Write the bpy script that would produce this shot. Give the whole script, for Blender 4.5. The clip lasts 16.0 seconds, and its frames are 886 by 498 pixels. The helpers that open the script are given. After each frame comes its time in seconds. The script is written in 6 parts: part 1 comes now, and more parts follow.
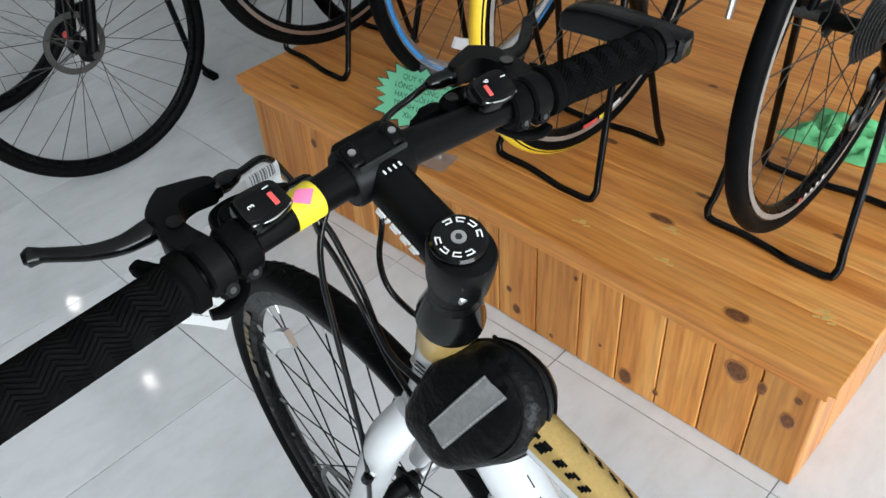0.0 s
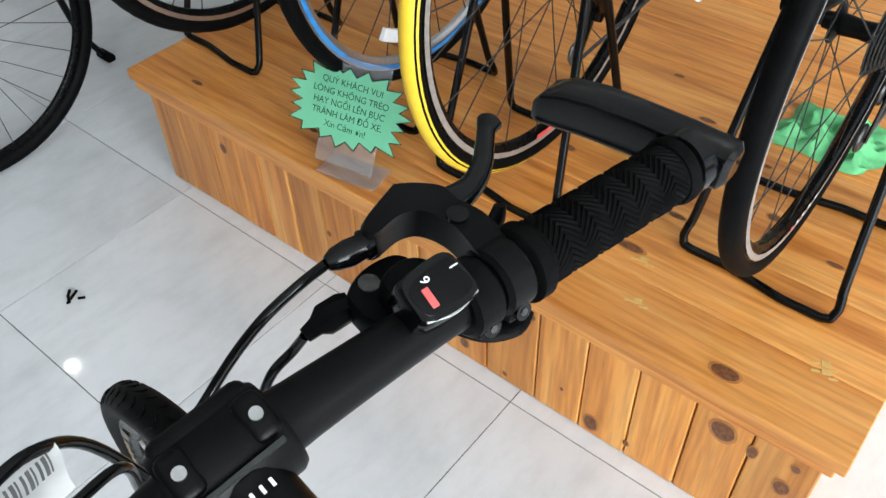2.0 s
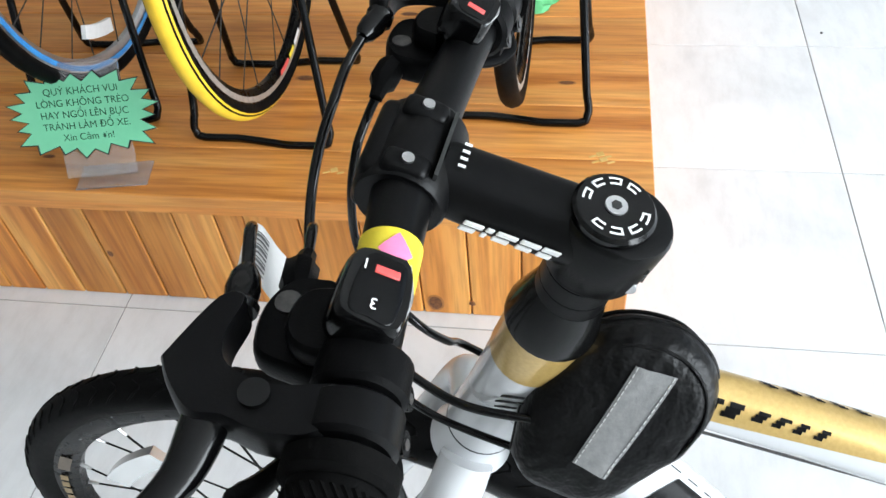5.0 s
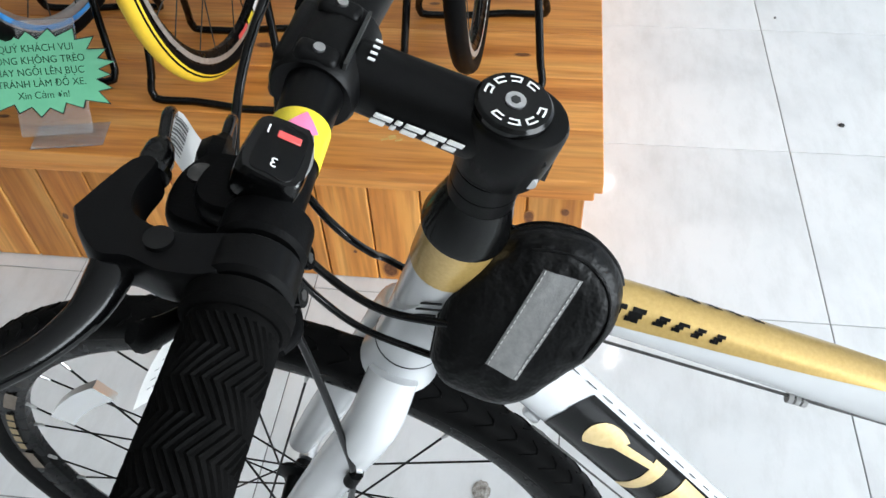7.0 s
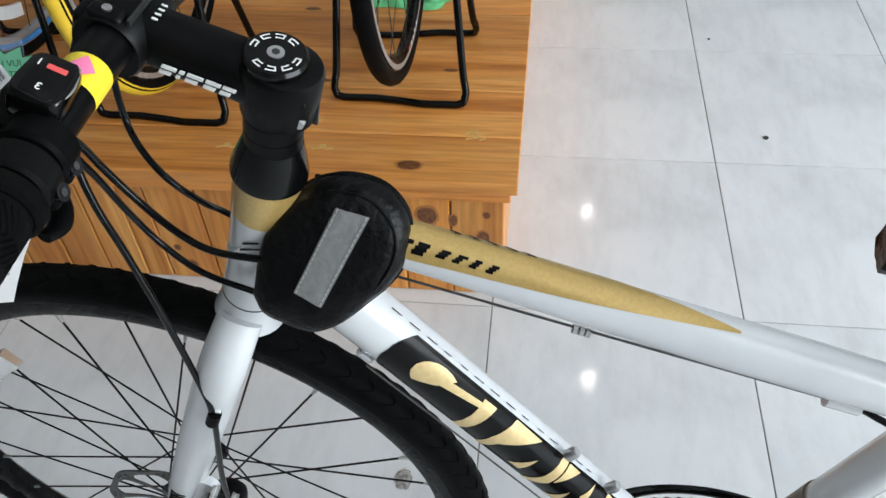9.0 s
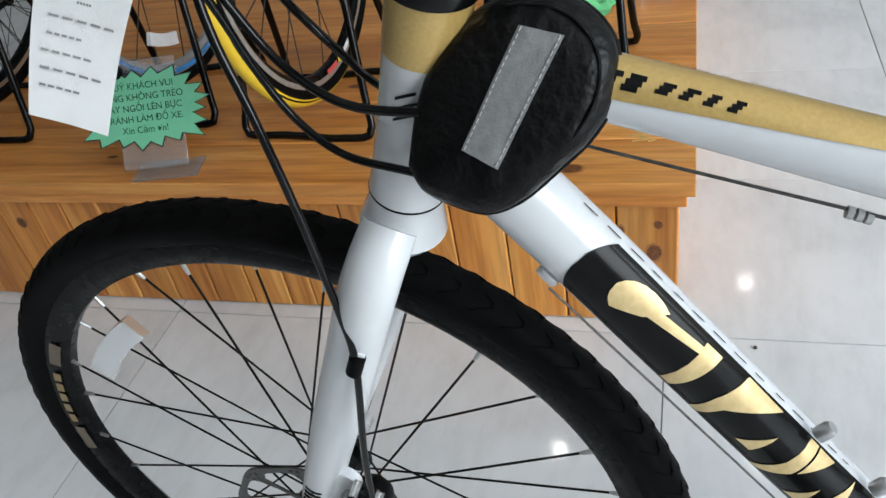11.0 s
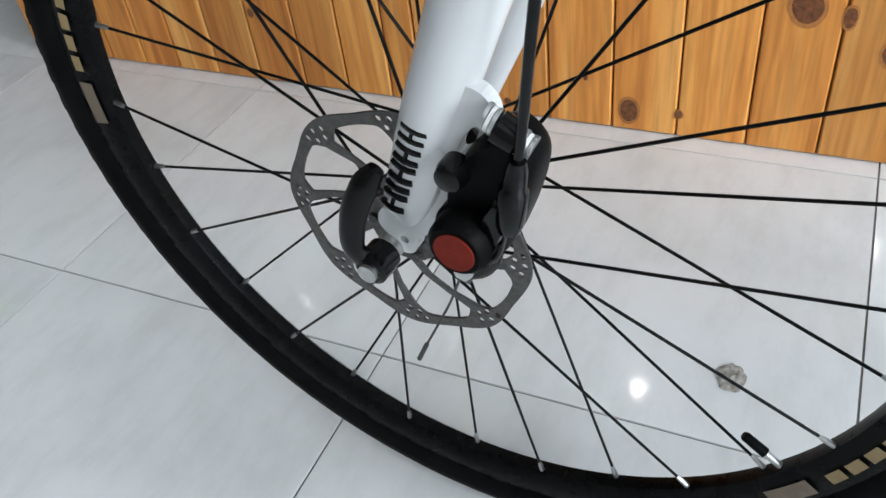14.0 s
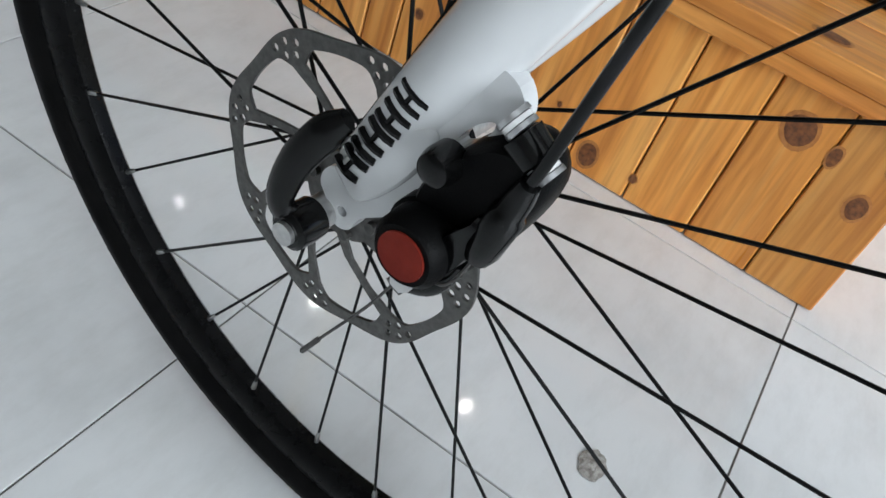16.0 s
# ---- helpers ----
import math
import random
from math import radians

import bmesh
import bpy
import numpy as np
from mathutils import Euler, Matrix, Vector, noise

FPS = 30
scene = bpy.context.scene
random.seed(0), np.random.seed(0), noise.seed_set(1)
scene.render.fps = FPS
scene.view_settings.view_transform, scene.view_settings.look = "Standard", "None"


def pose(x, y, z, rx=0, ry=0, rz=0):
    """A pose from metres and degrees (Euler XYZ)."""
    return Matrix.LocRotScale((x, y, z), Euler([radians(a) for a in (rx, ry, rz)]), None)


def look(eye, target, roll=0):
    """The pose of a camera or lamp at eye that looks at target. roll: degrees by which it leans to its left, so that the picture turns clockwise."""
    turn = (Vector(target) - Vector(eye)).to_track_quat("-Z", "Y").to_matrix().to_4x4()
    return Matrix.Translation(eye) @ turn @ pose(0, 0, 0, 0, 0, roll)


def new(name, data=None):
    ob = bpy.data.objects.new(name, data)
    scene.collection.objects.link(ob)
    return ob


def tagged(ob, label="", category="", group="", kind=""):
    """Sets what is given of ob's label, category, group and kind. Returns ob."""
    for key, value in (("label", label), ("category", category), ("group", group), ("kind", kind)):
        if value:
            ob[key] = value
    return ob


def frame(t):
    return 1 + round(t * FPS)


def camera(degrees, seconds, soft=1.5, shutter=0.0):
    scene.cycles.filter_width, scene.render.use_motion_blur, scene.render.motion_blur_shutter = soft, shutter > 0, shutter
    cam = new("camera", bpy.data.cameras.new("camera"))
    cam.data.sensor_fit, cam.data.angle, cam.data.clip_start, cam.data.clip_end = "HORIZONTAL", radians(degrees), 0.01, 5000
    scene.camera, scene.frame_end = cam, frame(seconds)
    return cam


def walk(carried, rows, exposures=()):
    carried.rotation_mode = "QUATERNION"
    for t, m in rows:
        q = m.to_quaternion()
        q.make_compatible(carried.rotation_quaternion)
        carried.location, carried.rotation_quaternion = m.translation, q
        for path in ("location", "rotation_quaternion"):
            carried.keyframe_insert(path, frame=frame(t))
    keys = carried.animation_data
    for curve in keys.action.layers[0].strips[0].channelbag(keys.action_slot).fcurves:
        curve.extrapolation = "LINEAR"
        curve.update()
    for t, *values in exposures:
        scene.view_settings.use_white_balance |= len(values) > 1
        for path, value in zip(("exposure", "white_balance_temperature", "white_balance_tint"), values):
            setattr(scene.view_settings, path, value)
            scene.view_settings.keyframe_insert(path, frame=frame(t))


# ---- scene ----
cam = camera(56.1, 16.0)
PATH = [
    (0, (0.177, -0.946, 1.266), (-0.915, 0.103, -0.04), -4.1),
    (0.5, (0.11, -0.912, 1.246), (-0.841, 0.196, -0.121), -3.2),
    (1, (0.041, -0.82, 1.226), (-0.856, 0.286, -0.177), -2.2),
    (1.5, (0.006, -0.762, 1.228), (-0.913, 0.328, -0.174), -2.3),
    (2, (-0.007, -0.736, 1.221), (-0.934, 0.336, -0.19), -2.3),
    (2.5, (-0.01, -0.726, 1.218), (-0.932, 0.328, -0.21), -1.7),
    (3, (-0.021, -0.711, 1.209), (-0.893, 0.395, -0.211), -1.7),
    (3.5, (-0.062, -0.737, 1.207), (-0.765, 0.479, -0.216), -5.5),
    (4, (-0.097, -0.804, 1.208), (-0.578, 0.515, -0.217), -7.2),
    (4.5, (-0.106, -0.886, 1.199), (-0.435, 0.454, -0.248), -7.7),
    (7, (-0.074, -0.971, 1.176), (-0.295, 0.358, -0.302), -3.3),
    (7.5, (-0.015, -0.985, 1.169), (-0.187, 0.388, -0.275), -0.1),
    (8, (0.043, -1.018, 1.177), (-0.081, 0.33, -0.296), -2.0),
    (8.5, (0.058, -1.05, 1.188), (-0.117, 0.322, -0.257), -2.8),
    (10.8, (0.011, -1.041, 1.05), (-0.469, 0.453, -0.233), -9.8),
    (11, (0.006, -1.039, 1.001), (-0.547, 0.446, -0.219), -11.5),
    (11.5, (-0.016, -1.029, 0.903), (-0.673, 0.445, -0.278), -13.9),
    (12, (-0.041, -1.007, 0.826), (-0.796, 0.443, -0.326), -16.3),
    (12.5, (-0.052, -1.004, 0.737), (-0.87, 0.41, -0.418), -15.8),
    (13, (-0.071, -0.999, 0.693), (-0.909, 0.332, -0.542), -15.5),
    (13.5, (-0.101, -0.988, 0.659), (-0.894, 0.312, -0.637), -11.8),
    (14, (-0.115, -0.973, 0.653), (-0.847, 0.358, -0.648), -8.0),
    (14.5, (-0.122, -0.959, 0.647), (-0.825, 0.377, -0.665), -4.5),
    (15, (-0.127, -0.948, 0.644), (-0.772, 0.417, -0.668), 0.2),
    (15.5, (-0.151, -0.933, 0.623), (-0.679, 0.478, -0.692), 11.9),
    (16, (-0.174, -0.922, 0.606), (-0.633, 0.507, -0.716), 21.4),
]
EXPOSURES = [(0.0, 0.28), (0.5, 0.58), (1.5, 0.58), (2.5, 0.83), (4.5, 0.78), (7.0, 0.48), (8.5, 0.03), (11.0, 0.03), (12.0, -0.07), (12.5, 0.33), (14.5, 0.33), (16.0, 0.16)]
walk(cam, [(t, look(eye, target, roll)) for t, eye, target, roll in PATH], EXPOSURES)

# ---- world and light ----
world = bpy.data.worlds.new("sky")
scene.world = world
world.use_nodes = True
wn = world.node_tree
sky = wn.nodes.new("ShaderNodeTexSky")
sky.sky_type, sky.sun_disc = "NISHITA", False
sky.sun_elevation, sky.sun_rotation = radians(48), radians(80)
wn.links.new(sky.outputs[0], wn.nodes["Background"].inputs[0])
wn.nodes["Background"].inputs[1].default_value = 0.12


def area_lamp(name, m, w, h, power, colour):
    data = bpy.data.lights.new(name, "AREA")
    data.shape, data.size, data.size_y, data.energy, data.color = "RECTANGLE", w, h, power, colour
    ob = new(name, data)
    ob.matrix_world = m
    return ob


area_lamp("shopfront_daylight", look((4.1, -2.0, 1.7), (-0.3, -0.2, 0.4)), 3.6, 2.6, 300, (0.86, 0.935, 0.99))


# ---- materials ----
def nodes_of(name):
    m = bpy.data.materials.new(name)
    m.use_nodes = True
    t = m.node_tree
    return m, t, t.nodes["Principled BSDF"]


def ramp_of(t, fac, stops):
    r = t.nodes.new("ShaderNodeValToRGB")
    while len(r.color_ramp.elements) < len(stops):
        r.color_ramp.elements.new(0.5)
    for e, (p, c) in zip(r.color_ramp.elements, stops):
        e.position, e.color = p, (*c, 1)
    t.links.new(fac, r.inputs[0])
    return r


def noise_of(t, scale, detail=4, rough=0.55, stretch=None, coord="Object"):
    c = t.nodes.new("ShaderNodeTexCoord")
    n = t.nodes.new("ShaderNodeTexNoise")
    n.inputs["Scale"].default_value, n.inputs["Detail"].default_value, n.inputs["Roughness"].default_value = scale, detail, rough
    if stretch:
        mp = t.nodes.new("ShaderNodeMapping")
        mp.inputs["Scale"].default_value = stretch
        t.links.new(c.outputs[coord], mp.inputs[0])
        t.links.new(mp.outputs[0], n.inputs["Vector"])
    else:
        t.links.new(c.outputs[coord], n.inputs["Vector"])
    return n


def bump_of(t, b, height, strength, dist=0.001):
    u = t.nodes.new("ShaderNodeBump")
    u.inputs["Strength"].default_value, u.inputs["Distance"].default_value = strength, dist
    t.links.new(height, u.inputs["Height"])
    t.links.new(u.outputs[0], b.inputs["Normal"])


def surface(name, lo, hi, rough=(0.4, 0.5), metal=0.0, scale=60, bump=0.15, fine=900, coat=0.0, dist=0.0006, spec=0.5):
    """A painted, moulded or metal surface with faint blotches and fine relief."""
    m, t, b = nodes_of(name)
    n = noise_of(t, scale)
    r = ramp_of(t, n.outputs["Fac"], [(0.3, lo), (0.7, hi)])
    t.links.new(r.outputs[0], b.inputs["Base Color"])
    mr = t.nodes.new("ShaderNodeMapRange")
    mr.inputs["To Min"].default_value, mr.inputs["To Max"].default_value = rough
    n2 = noise_of(t, scale * 2.7)
    t.links.new(n2.outputs["Fac"], mr.inputs["Value"])
    t.links.new(mr.outputs[0], b.inputs["Roughness"])
    b.inputs["Metallic"].default_value = metal
    b.inputs["Specular IOR Level"].default_value = spec
    b.inputs["Coat Weight"].default_value = coat
    b.inputs["Coat Roughness"].default_value = 0.08
    if bump:
        f = noise_of(t, fine, 2)
        bump_of(t, b, f.outputs["Fac"], bump, dist)
    return m


def wood(name, axis, tones, knots=True):
    """Varnished pine: long grain along the axis, knots, a tone of its own for every board."""
    m, t, b = nodes_of(name)
    st = [26.0, 26.0, 26.0]
    st[axis] = 1.6
    co = t.nodes.new("ShaderNodeTexCoord")
    inf = t.nodes.new("ShaderNodeObjectInfo")
    sh = t.nodes.new("ShaderNodeVectorMath")
    sh.operation = "ADD"
    sc = t.nodes.new("ShaderNodeMath")
    sc.operation = "MULTIPLY"
    sc.inputs[1].default_value = 37.0
    t.links.new(inf.outputs["Random"], sc.inputs[0])
    t.links.new(co.outputs["Object"], sh.inputs[0])
    t.links.new(sc.outputs[0], sh.inputs[1])
    mp = t.nodes.new("ShaderNodeMapping")
    mp.inputs["Scale"].default_value = st
    t.links.new(sh.outputs[0], mp.inputs[0])
    n = t.nodes.new("ShaderNodeTexNoise")
    n.inputs["Scale"].default_value, n.inputs["Detail"].default_value = 1.0, 5
    n.inputs["Distortion"].default_value = 0.6
    t.links.new(mp.outputs[0], n.inputs["Vector"])
    r = ramp_of(t, n.outputs["Fac"], [(0.30, tones[0]), (0.5, tones[1]), (0.68, tones[2])])
    mp2 = t.nodes.new("ShaderNodeMapping")
    mp2.inputs["Scale"].default_value = [s * 5 for s in st]
    t.links.new(sh.outputs[0], mp2.inputs[0])
    n2 = t.nodes.new("ShaderNodeTexNoise")
    n2.inputs["Scale"].default_value, n2.inputs["Detail"].default_value = 1.0, 4
    t.links.new(mp2.outputs[0], n2.inputs["Vector"])
    mul = t.nodes.new("ShaderNodeMix")
    mul.data_type, mul.blend_type = "RGBA", "MULTIPLY"
    mul.inputs["Factor"].default_value = 0.52
    g = ramp_of(t, n2.outputs["Fac"], [(0.35, (0.55, 0.45, 0.36)), (0.6, (1, 1, 1))])
    t.links.new(r.outputs[0], mul.inputs[6])
    t.links.new(g.outputs[0], mul.inputs[7])
    hs = t.nodes.new("ShaderNodeHueSaturation")
    mr = t.nodes.new("ShaderNodeMapRange")
    mr.inputs["To Min"].default_value, mr.inputs["To Max"].default_value = 0.78, 1.16
    t.links.new(inf.outputs["Random"], mr.inputs["Value"])
    t.links.new(mr.outputs[0], hs.inputs["Value"])
    t.links.new(mul.outputs[2], hs.inputs["Color"])
    out = hs.outputs[0]
    if knots:
        v = t.nodes.new("ShaderNodeTexVoronoi")
        v.inputs["Scale"].default_value = 1.0
        mp3 = t.nodes.new("ShaderNodeMapping")
        ks = [9.0, 9.0, 9.0]
        ks[axis] = 5.0
        mp3.inputs["Scale"].default_value = ks
        t.links.new(sh.outputs[0], mp3.inputs[0])
        t.links.new(mp3.outputs[0], v.inputs["Vector"])
        kr = ramp_of(t, v.outputs["Distance"], [(0.05, (1, 1, 1)), (0.13, (0, 0, 0))])
        kn = t.nodes.new("ShaderNodeMix")
        kn.data_type = "RGBA"
        kn.inputs[7].default_value = (0.16, 0.05, 0.018, 1)
        t.links.new(kr.outputs[0], kn.inputs["Factor"])
        t.links.new(out, kn.inputs[6])
        out = kn.outputs[2]
    t.links.new(out, b.inputs["Base Color"])
    rr = t.nodes.new("ShaderNodeMapRange")
    rr.inputs["To Min"].default_value, rr.inputs["To Max"].default_value = 0.22, 0.42
    t.links.new(n2.outputs["Fac"], rr.inputs["Value"])
    t.links.new(rr.outputs[0], b.inputs["Roughness"])
    bump_of(t, b, n2.outputs["Fac"], 0.12, 0.001)
    return m


def tile_material():
    """Polished pale porcelain with faint clouding, scuffs and a shade of its own for every tile."""
    m, t, b = nodes_of("porcelain_tile")
    n = noise_of(t, 3.0, 6, 0.6, coord="Object")
    r = ramp_of(t, n.outputs["Fac"], [(0.32, (0.60, 0.61, 0.615)), (0.52, (0.70, 0.71, 0.715)), (0.7, (0.74, 0.745, 0.75))])
    n2 = noise_of(t, 22.0, 8, 0.7, stretch=(1.0, 0.35, 1.0))
    r2 = ramp_of(t, n2.outputs["Fac"], [(0.28, (0.86, 0.855, 0.845)), (0.54, (1, 1, 1))])
    mul = t.nodes.new("ShaderNodeMix")
    mul.data_type, mul.blend_type = "RGBA", "MULTIPLY"
    mul.inputs["Factor"].default_value = 0.8
    t.links.new(r.outputs[0], mul.inputs[6])
    t.links.new(r2.outputs[0], mul.inputs[7])
    inf = t.nodes.new("ShaderNodeObjectInfo")
    mr = t.nodes.new("ShaderNodeMapRange")
    mr.inputs["To Min"].default_value, mr.inputs["To Max"].default_value = 0.96, 1.03
    t.links.new(inf.outputs["Random"], mr.inputs["Value"])
    hs = t.nodes.new("ShaderNodeHueSaturation")
    t.links.new(mr.outputs[0], hs.inputs["Value"])
    t.links.new(mul.outputs[2], hs.inputs["Color"])
    t.links.new(hs.outputs[0], b.inputs["Base Color"])
    rr = t.nodes.new("ShaderNodeMapRange")
    rr.inputs["To Min"].default_value, rr.inputs["To Max"].default_value = 0.035, 0.10
    t.links.new(n2.outputs["Fac"], rr.inputs["Value"])
    t.links.new(rr.outputs[0], b.inputs["Roughness"])
    bump_of(t, b, n.outputs["Fac"], 0.05, 0.002)
    return m


def lamp_material(name, colour, strength):
    m, t, b = nodes_of(name)
    b.inputs["Emission Color"].default_value = (*colour, 1)
    b.inputs["Emission Strength"].default_value = strength
    return m


def clear_material(name, colour, rough):
    m, t, b = nodes_of(name)
    b.inputs["Base Color"].default_value = (*colour, 1)
    b.inputs["Transmission Weight"].default_value = 0.9
    b.inputs["Roughness"].default_value = rough
    b.inputs["IOR"].default_value = 1.3
    return m


TILE = tile_material()
GROUT = surface("grout", (0.13, 0.13, 0.12), (0.24, 0.235, 0.225), (0.8, 0.9), scale=30)
# unseen surfaces: dim walls cut sideways fill, a bright ceiling bounces light down
UNSEEN_PLASTER = surface("dim_unseen_plaster", (0.27, 0.27, 0.265), (0.34, 0.34, 0.33), (0.8, 0.9), scale=4, fine=200)
UNSEEN_CEILING = surface("bright_unseen_ceiling", (0.78, 0.78, 0.77), (0.84, 0.84, 0.83), (0.8, 0.9), scale=4, fine=200)
PINE_UP = wood("pine_front", 2, ((0.50, 0.165, 0.026), (0.70, 0.285, 0.056), (0.77, 0.375, 0.100)), False)
PINE_ALONG = wood("pine_top", 0, ((0.52, 0.170, 0.028), (0.72, 0.285, 0.060), (0.80, 0.375, 0.100)), False)
KNOT = surface("knot", (0.075, 0.022, 0.008), (0.24, 0.085, 0.024), (0.3, 0.5), scale=160, fine=400)
KNOT_HALO = surface("knot_halo", (0.34, 0.12, 0.028), (0.50, 0.20, 0.050), (0.3, 0.45), scale=120, fine=400)
FILLER = surface("wood_filler", (0.58, 0.34, 0.09), (0.66, 0.43, 0.15), (0.5, 0.6), scale=90)
BLACK_SATIN = surface("satin_black_alloy", (0.0014, 0.0014, 0.0016), (0.0024, 0.0024, 0.0025), (0.3, 0.42), scale=40, bump=0.1, spec=0.12)
BLACK_GLOSS = surface("gloss_black_plastic", (0.0014, 0.0014, 0.0016), (0.0023, 0.0023, 0.0023), (0.1, 0.2), scale=60, bump=0.05, spec=0.26)
BLACK_PLASTIC = surface("matt_black_plastic", (0.0018, 0.0018, 0.0020), (0.0034, 0.0034, 0.0035), (0.34, 0.48), scale=80, bump=0.25, spec=0.05)
RUBBER = surface("black_rubber", (0.0017, 0.0017, 0.0017), (0.0040, 0.0038, 0.0037), (0.6, 0.78), scale=70, bump=0.3, spec=0.04)
TYRE_RUBBER = surface("tyre_rubber", (0.0023, 0.0023, 0.0024), (0.0046, 0.0044, 0.0044), (0.45, 0.6), scale=55, bump=0.3, spec=0.04)
RIM_BLACK = surface("black_anodised_rim", (0.0014, 0.0014, 0.0016), (0.0025, 0.0025, 0.0027), (0.22, 0.34), scale=30, bump=0.05, spec=0.1)
WHITE_PAINT = surface("pearl_white_paint", (0.60, 0.61, 0.62), (0.66, 0.67, 0.68), (0.2, 0.3), scale=14, bump=0.0, coat=0.6)
GOLD_PAINT = surface("metallic_gold_paint", (0.50, 0.33, 0.10), (0.58, 0.39, 0.13), (0.26, 0.36), metal=0.45, scale=400, bump=0.08, fine=2500, coat=0.6)
GOLD_DECAL = surface("gold_decal", (0.60, 0.44, 0.20), (0.70, 0.53, 0.27), (0.3, 0.42), metal=0.3, scale=220, bump=0.05)
DULL_GOLD = surface("dull_gold_print", (0.20, 0.14, 0.06), (0.27, 0.19, 0.09), (0.45, 0.55), scale=90)
BROWN_DECAL = surface("brown_decal", (0.10, 0.075, 0.05), (0.15, 0.11, 0.075), (0.4, 0.5), scale=90)
BLACK_DECAL = surface("black_decal", (0.0019, 0.0019, 0.0021), (0.0030, 0.0030, 0.0030), (0.2, 0.3), scale=50, bump=0.0, coat=0.08, spec=0.12)
WHITE_PRINT = surface("white_print", (0.70, 0.70, 0.69), (0.78, 0.78, 0.77), (0.45, 0.6), scale=90)
STEEL = surface("brushed_steel", (0.42, 0.42, 0.42), (0.58, 0.58, 0.57), (0.28, 0.42), metal=1.0, scale=180, bump=0.12)
ROTOR_STEEL = surface("rotor_steel", (0.085, 0.083, 0.080), (0.135, 0.132, 0.128), (0.36, 0.5), metal=0.9, scale=260, bump=0.12)
SILVER = surface("bare_aluminium", (0.52, 0.52, 0.53), (0.62, 0.62, 0.62), (0.3, 0.42), metal=1.0, scale=120, bump=0.08)
DARK_STEEL = surface("dark_steel", (0.05, 0.05, 0.05), (0.11, 0.105, 0.10), (0.35, 0.5), metal=0.8, scale=200)
RED_CAP = surface("dull_red_plastic", (0.13, 0.012, 0.007), (0.17, 0.018, 0.010), (0.45, 0.55), scale=120, spec=0.1)
RED = surface("red_plastic", (0.62, 0.06, 0.06), (0.72, 0.10, 0.09), (0.35, 0.45), scale=120)
YELLOW = surface("yellow_sticker", (0.72, 0.55, 0.02), (0.80, 0.64, 0.04), (0.35, 0.5), scale=90)
PINK = surface("pink_print", (0.80, 0.16, 0.32), (0.86, 0.22, 0.40), (0.4, 0.5), scale=90)
CLOTH_BLACK = surface("black_bag_fabric", (0.0012, 0.0012, 0.0013), (0.0026, 0.0026, 0.0028), (0.3, 0.46), scale=26, bump=0.55, fine=120, dist=0.0030, spec=0.18)
GREY_TAPE = surface("grey_reflective_tape", (0.15, 0.15, 0.15), (0.205, 0.205, 0.20), (0.4, 0.5), scale=300, bump=0.25)
THREAD = surface("grey_thread", (0.35, 0.35, 0.34), (0.45, 0.45, 0.44), (0.7, 0.8), scale=300)
PAPER = surface("white_paper", (0.74, 0.74, 0.73), (0.80, 0.80, 0.79), (0.6, 0.7), scale=30)
INK = surface("grey_ink", (0.12, 0.12, 0.12), (0.2, 0.2, 0.2), (0.6, 0.7), scale=60)
GREEN_CARD = surface("green_card", (0.16, 0.52, 0.30), (0.19, 0.56, 0.33), (0.45, 0.6), scale=20)
GREEN_INK = surface("dark_ink", (0.02, 0.09, 0.05), (0.03, 0.12, 0.07), (0.5, 0.6), scale=60)
# print on the card, and painted shade for recesses of the stem
INK_AND_RECESS_SHADE = surface("ink_and_recess_shade", (0.01, 0.012, 0.01), (0.02, 0.02, 0.02), (0.5, 0.6), scale=60)
GREEN_CLOTH = surface("green_microfibre", (0.10, 0.42, 0.16), (0.16, 0.52, 0.22), (0.85, 0.95), scale=70, bump=0.7, fine=700, dist=0.002)
WHITE_CLOTH = surface("white_plastic_bag", (0.66, 0.67, 0.70), (0.76, 0.77, 0.79), (0.4, 0.6), scale=40, bump=0.4, fine=200)
YELLOW_TYRE = surface("yellow_tyre", (0.70, 0.44, 0.02), (0.78, 0.51, 0.03), (0.5, 0.6), scale=50)
BLUE_TYRE = surface("blue_rim_paint", (0.03, 0.20, 0.52), (0.05, 0.28, 0.62), (0.35, 0.5), scale=50)
TAN_WALL = surface("worn_alloy_brake_track", (0.30, 0.27, 0.24), (0.42, 0.38, 0.34), (0.35, 0.5), metal=0.5, scale=120)
GREEN_PAINT = surface("green_paint", (0.12, 0.50, 0.02), (0.16, 0.58, 0.03), (0.3, 0.4), scale=50)
STONE = surface("chipped_concrete", (0.16, 0.14, 0.12), (0.50, 0.48, 0.45), (0.8, 0.95), scale=140, bump=0.8, fine=300, dist=0.003)
ACRYLIC = clear_material("clear_acrylic", (0.93, 0.94, 0.95), 0.12)
REFLECTOR = clear_material("clear_reflector", (0.82, 0.83, 0.81), 0.30)
CEILING_LAMP = lamp_material("warm_led", (1.0, 0.97, 0.93), 95)


# ---- mesh helpers ----
def part(name, bm, material, parent, label="", smooth=True):
    """Links a bmesh drawn in world coordinates as one mesh under a thing or a part."""
    me = bpy.data.meshes.new(name)
    if smooth:
        for f in bm.faces:
            f.smooth = True
    origin = parent.matrix_world.translation if parent else Vector()
    bmesh.ops.translate(bm, vec=-origin, verts=bm.verts)
    bm.normal_update()
    bm.to_mesh(me)
    bm.free()
    me.materials.append(material)
    if smooth:
        me.set_sharp_from_angle(angle=radians(38))
    ob = new(name, me)
    if parent:
        ob.parent = parent
        ob.matrix_world = Matrix.Translation(origin)
    if label:
        ob["label"] = label
    return ob


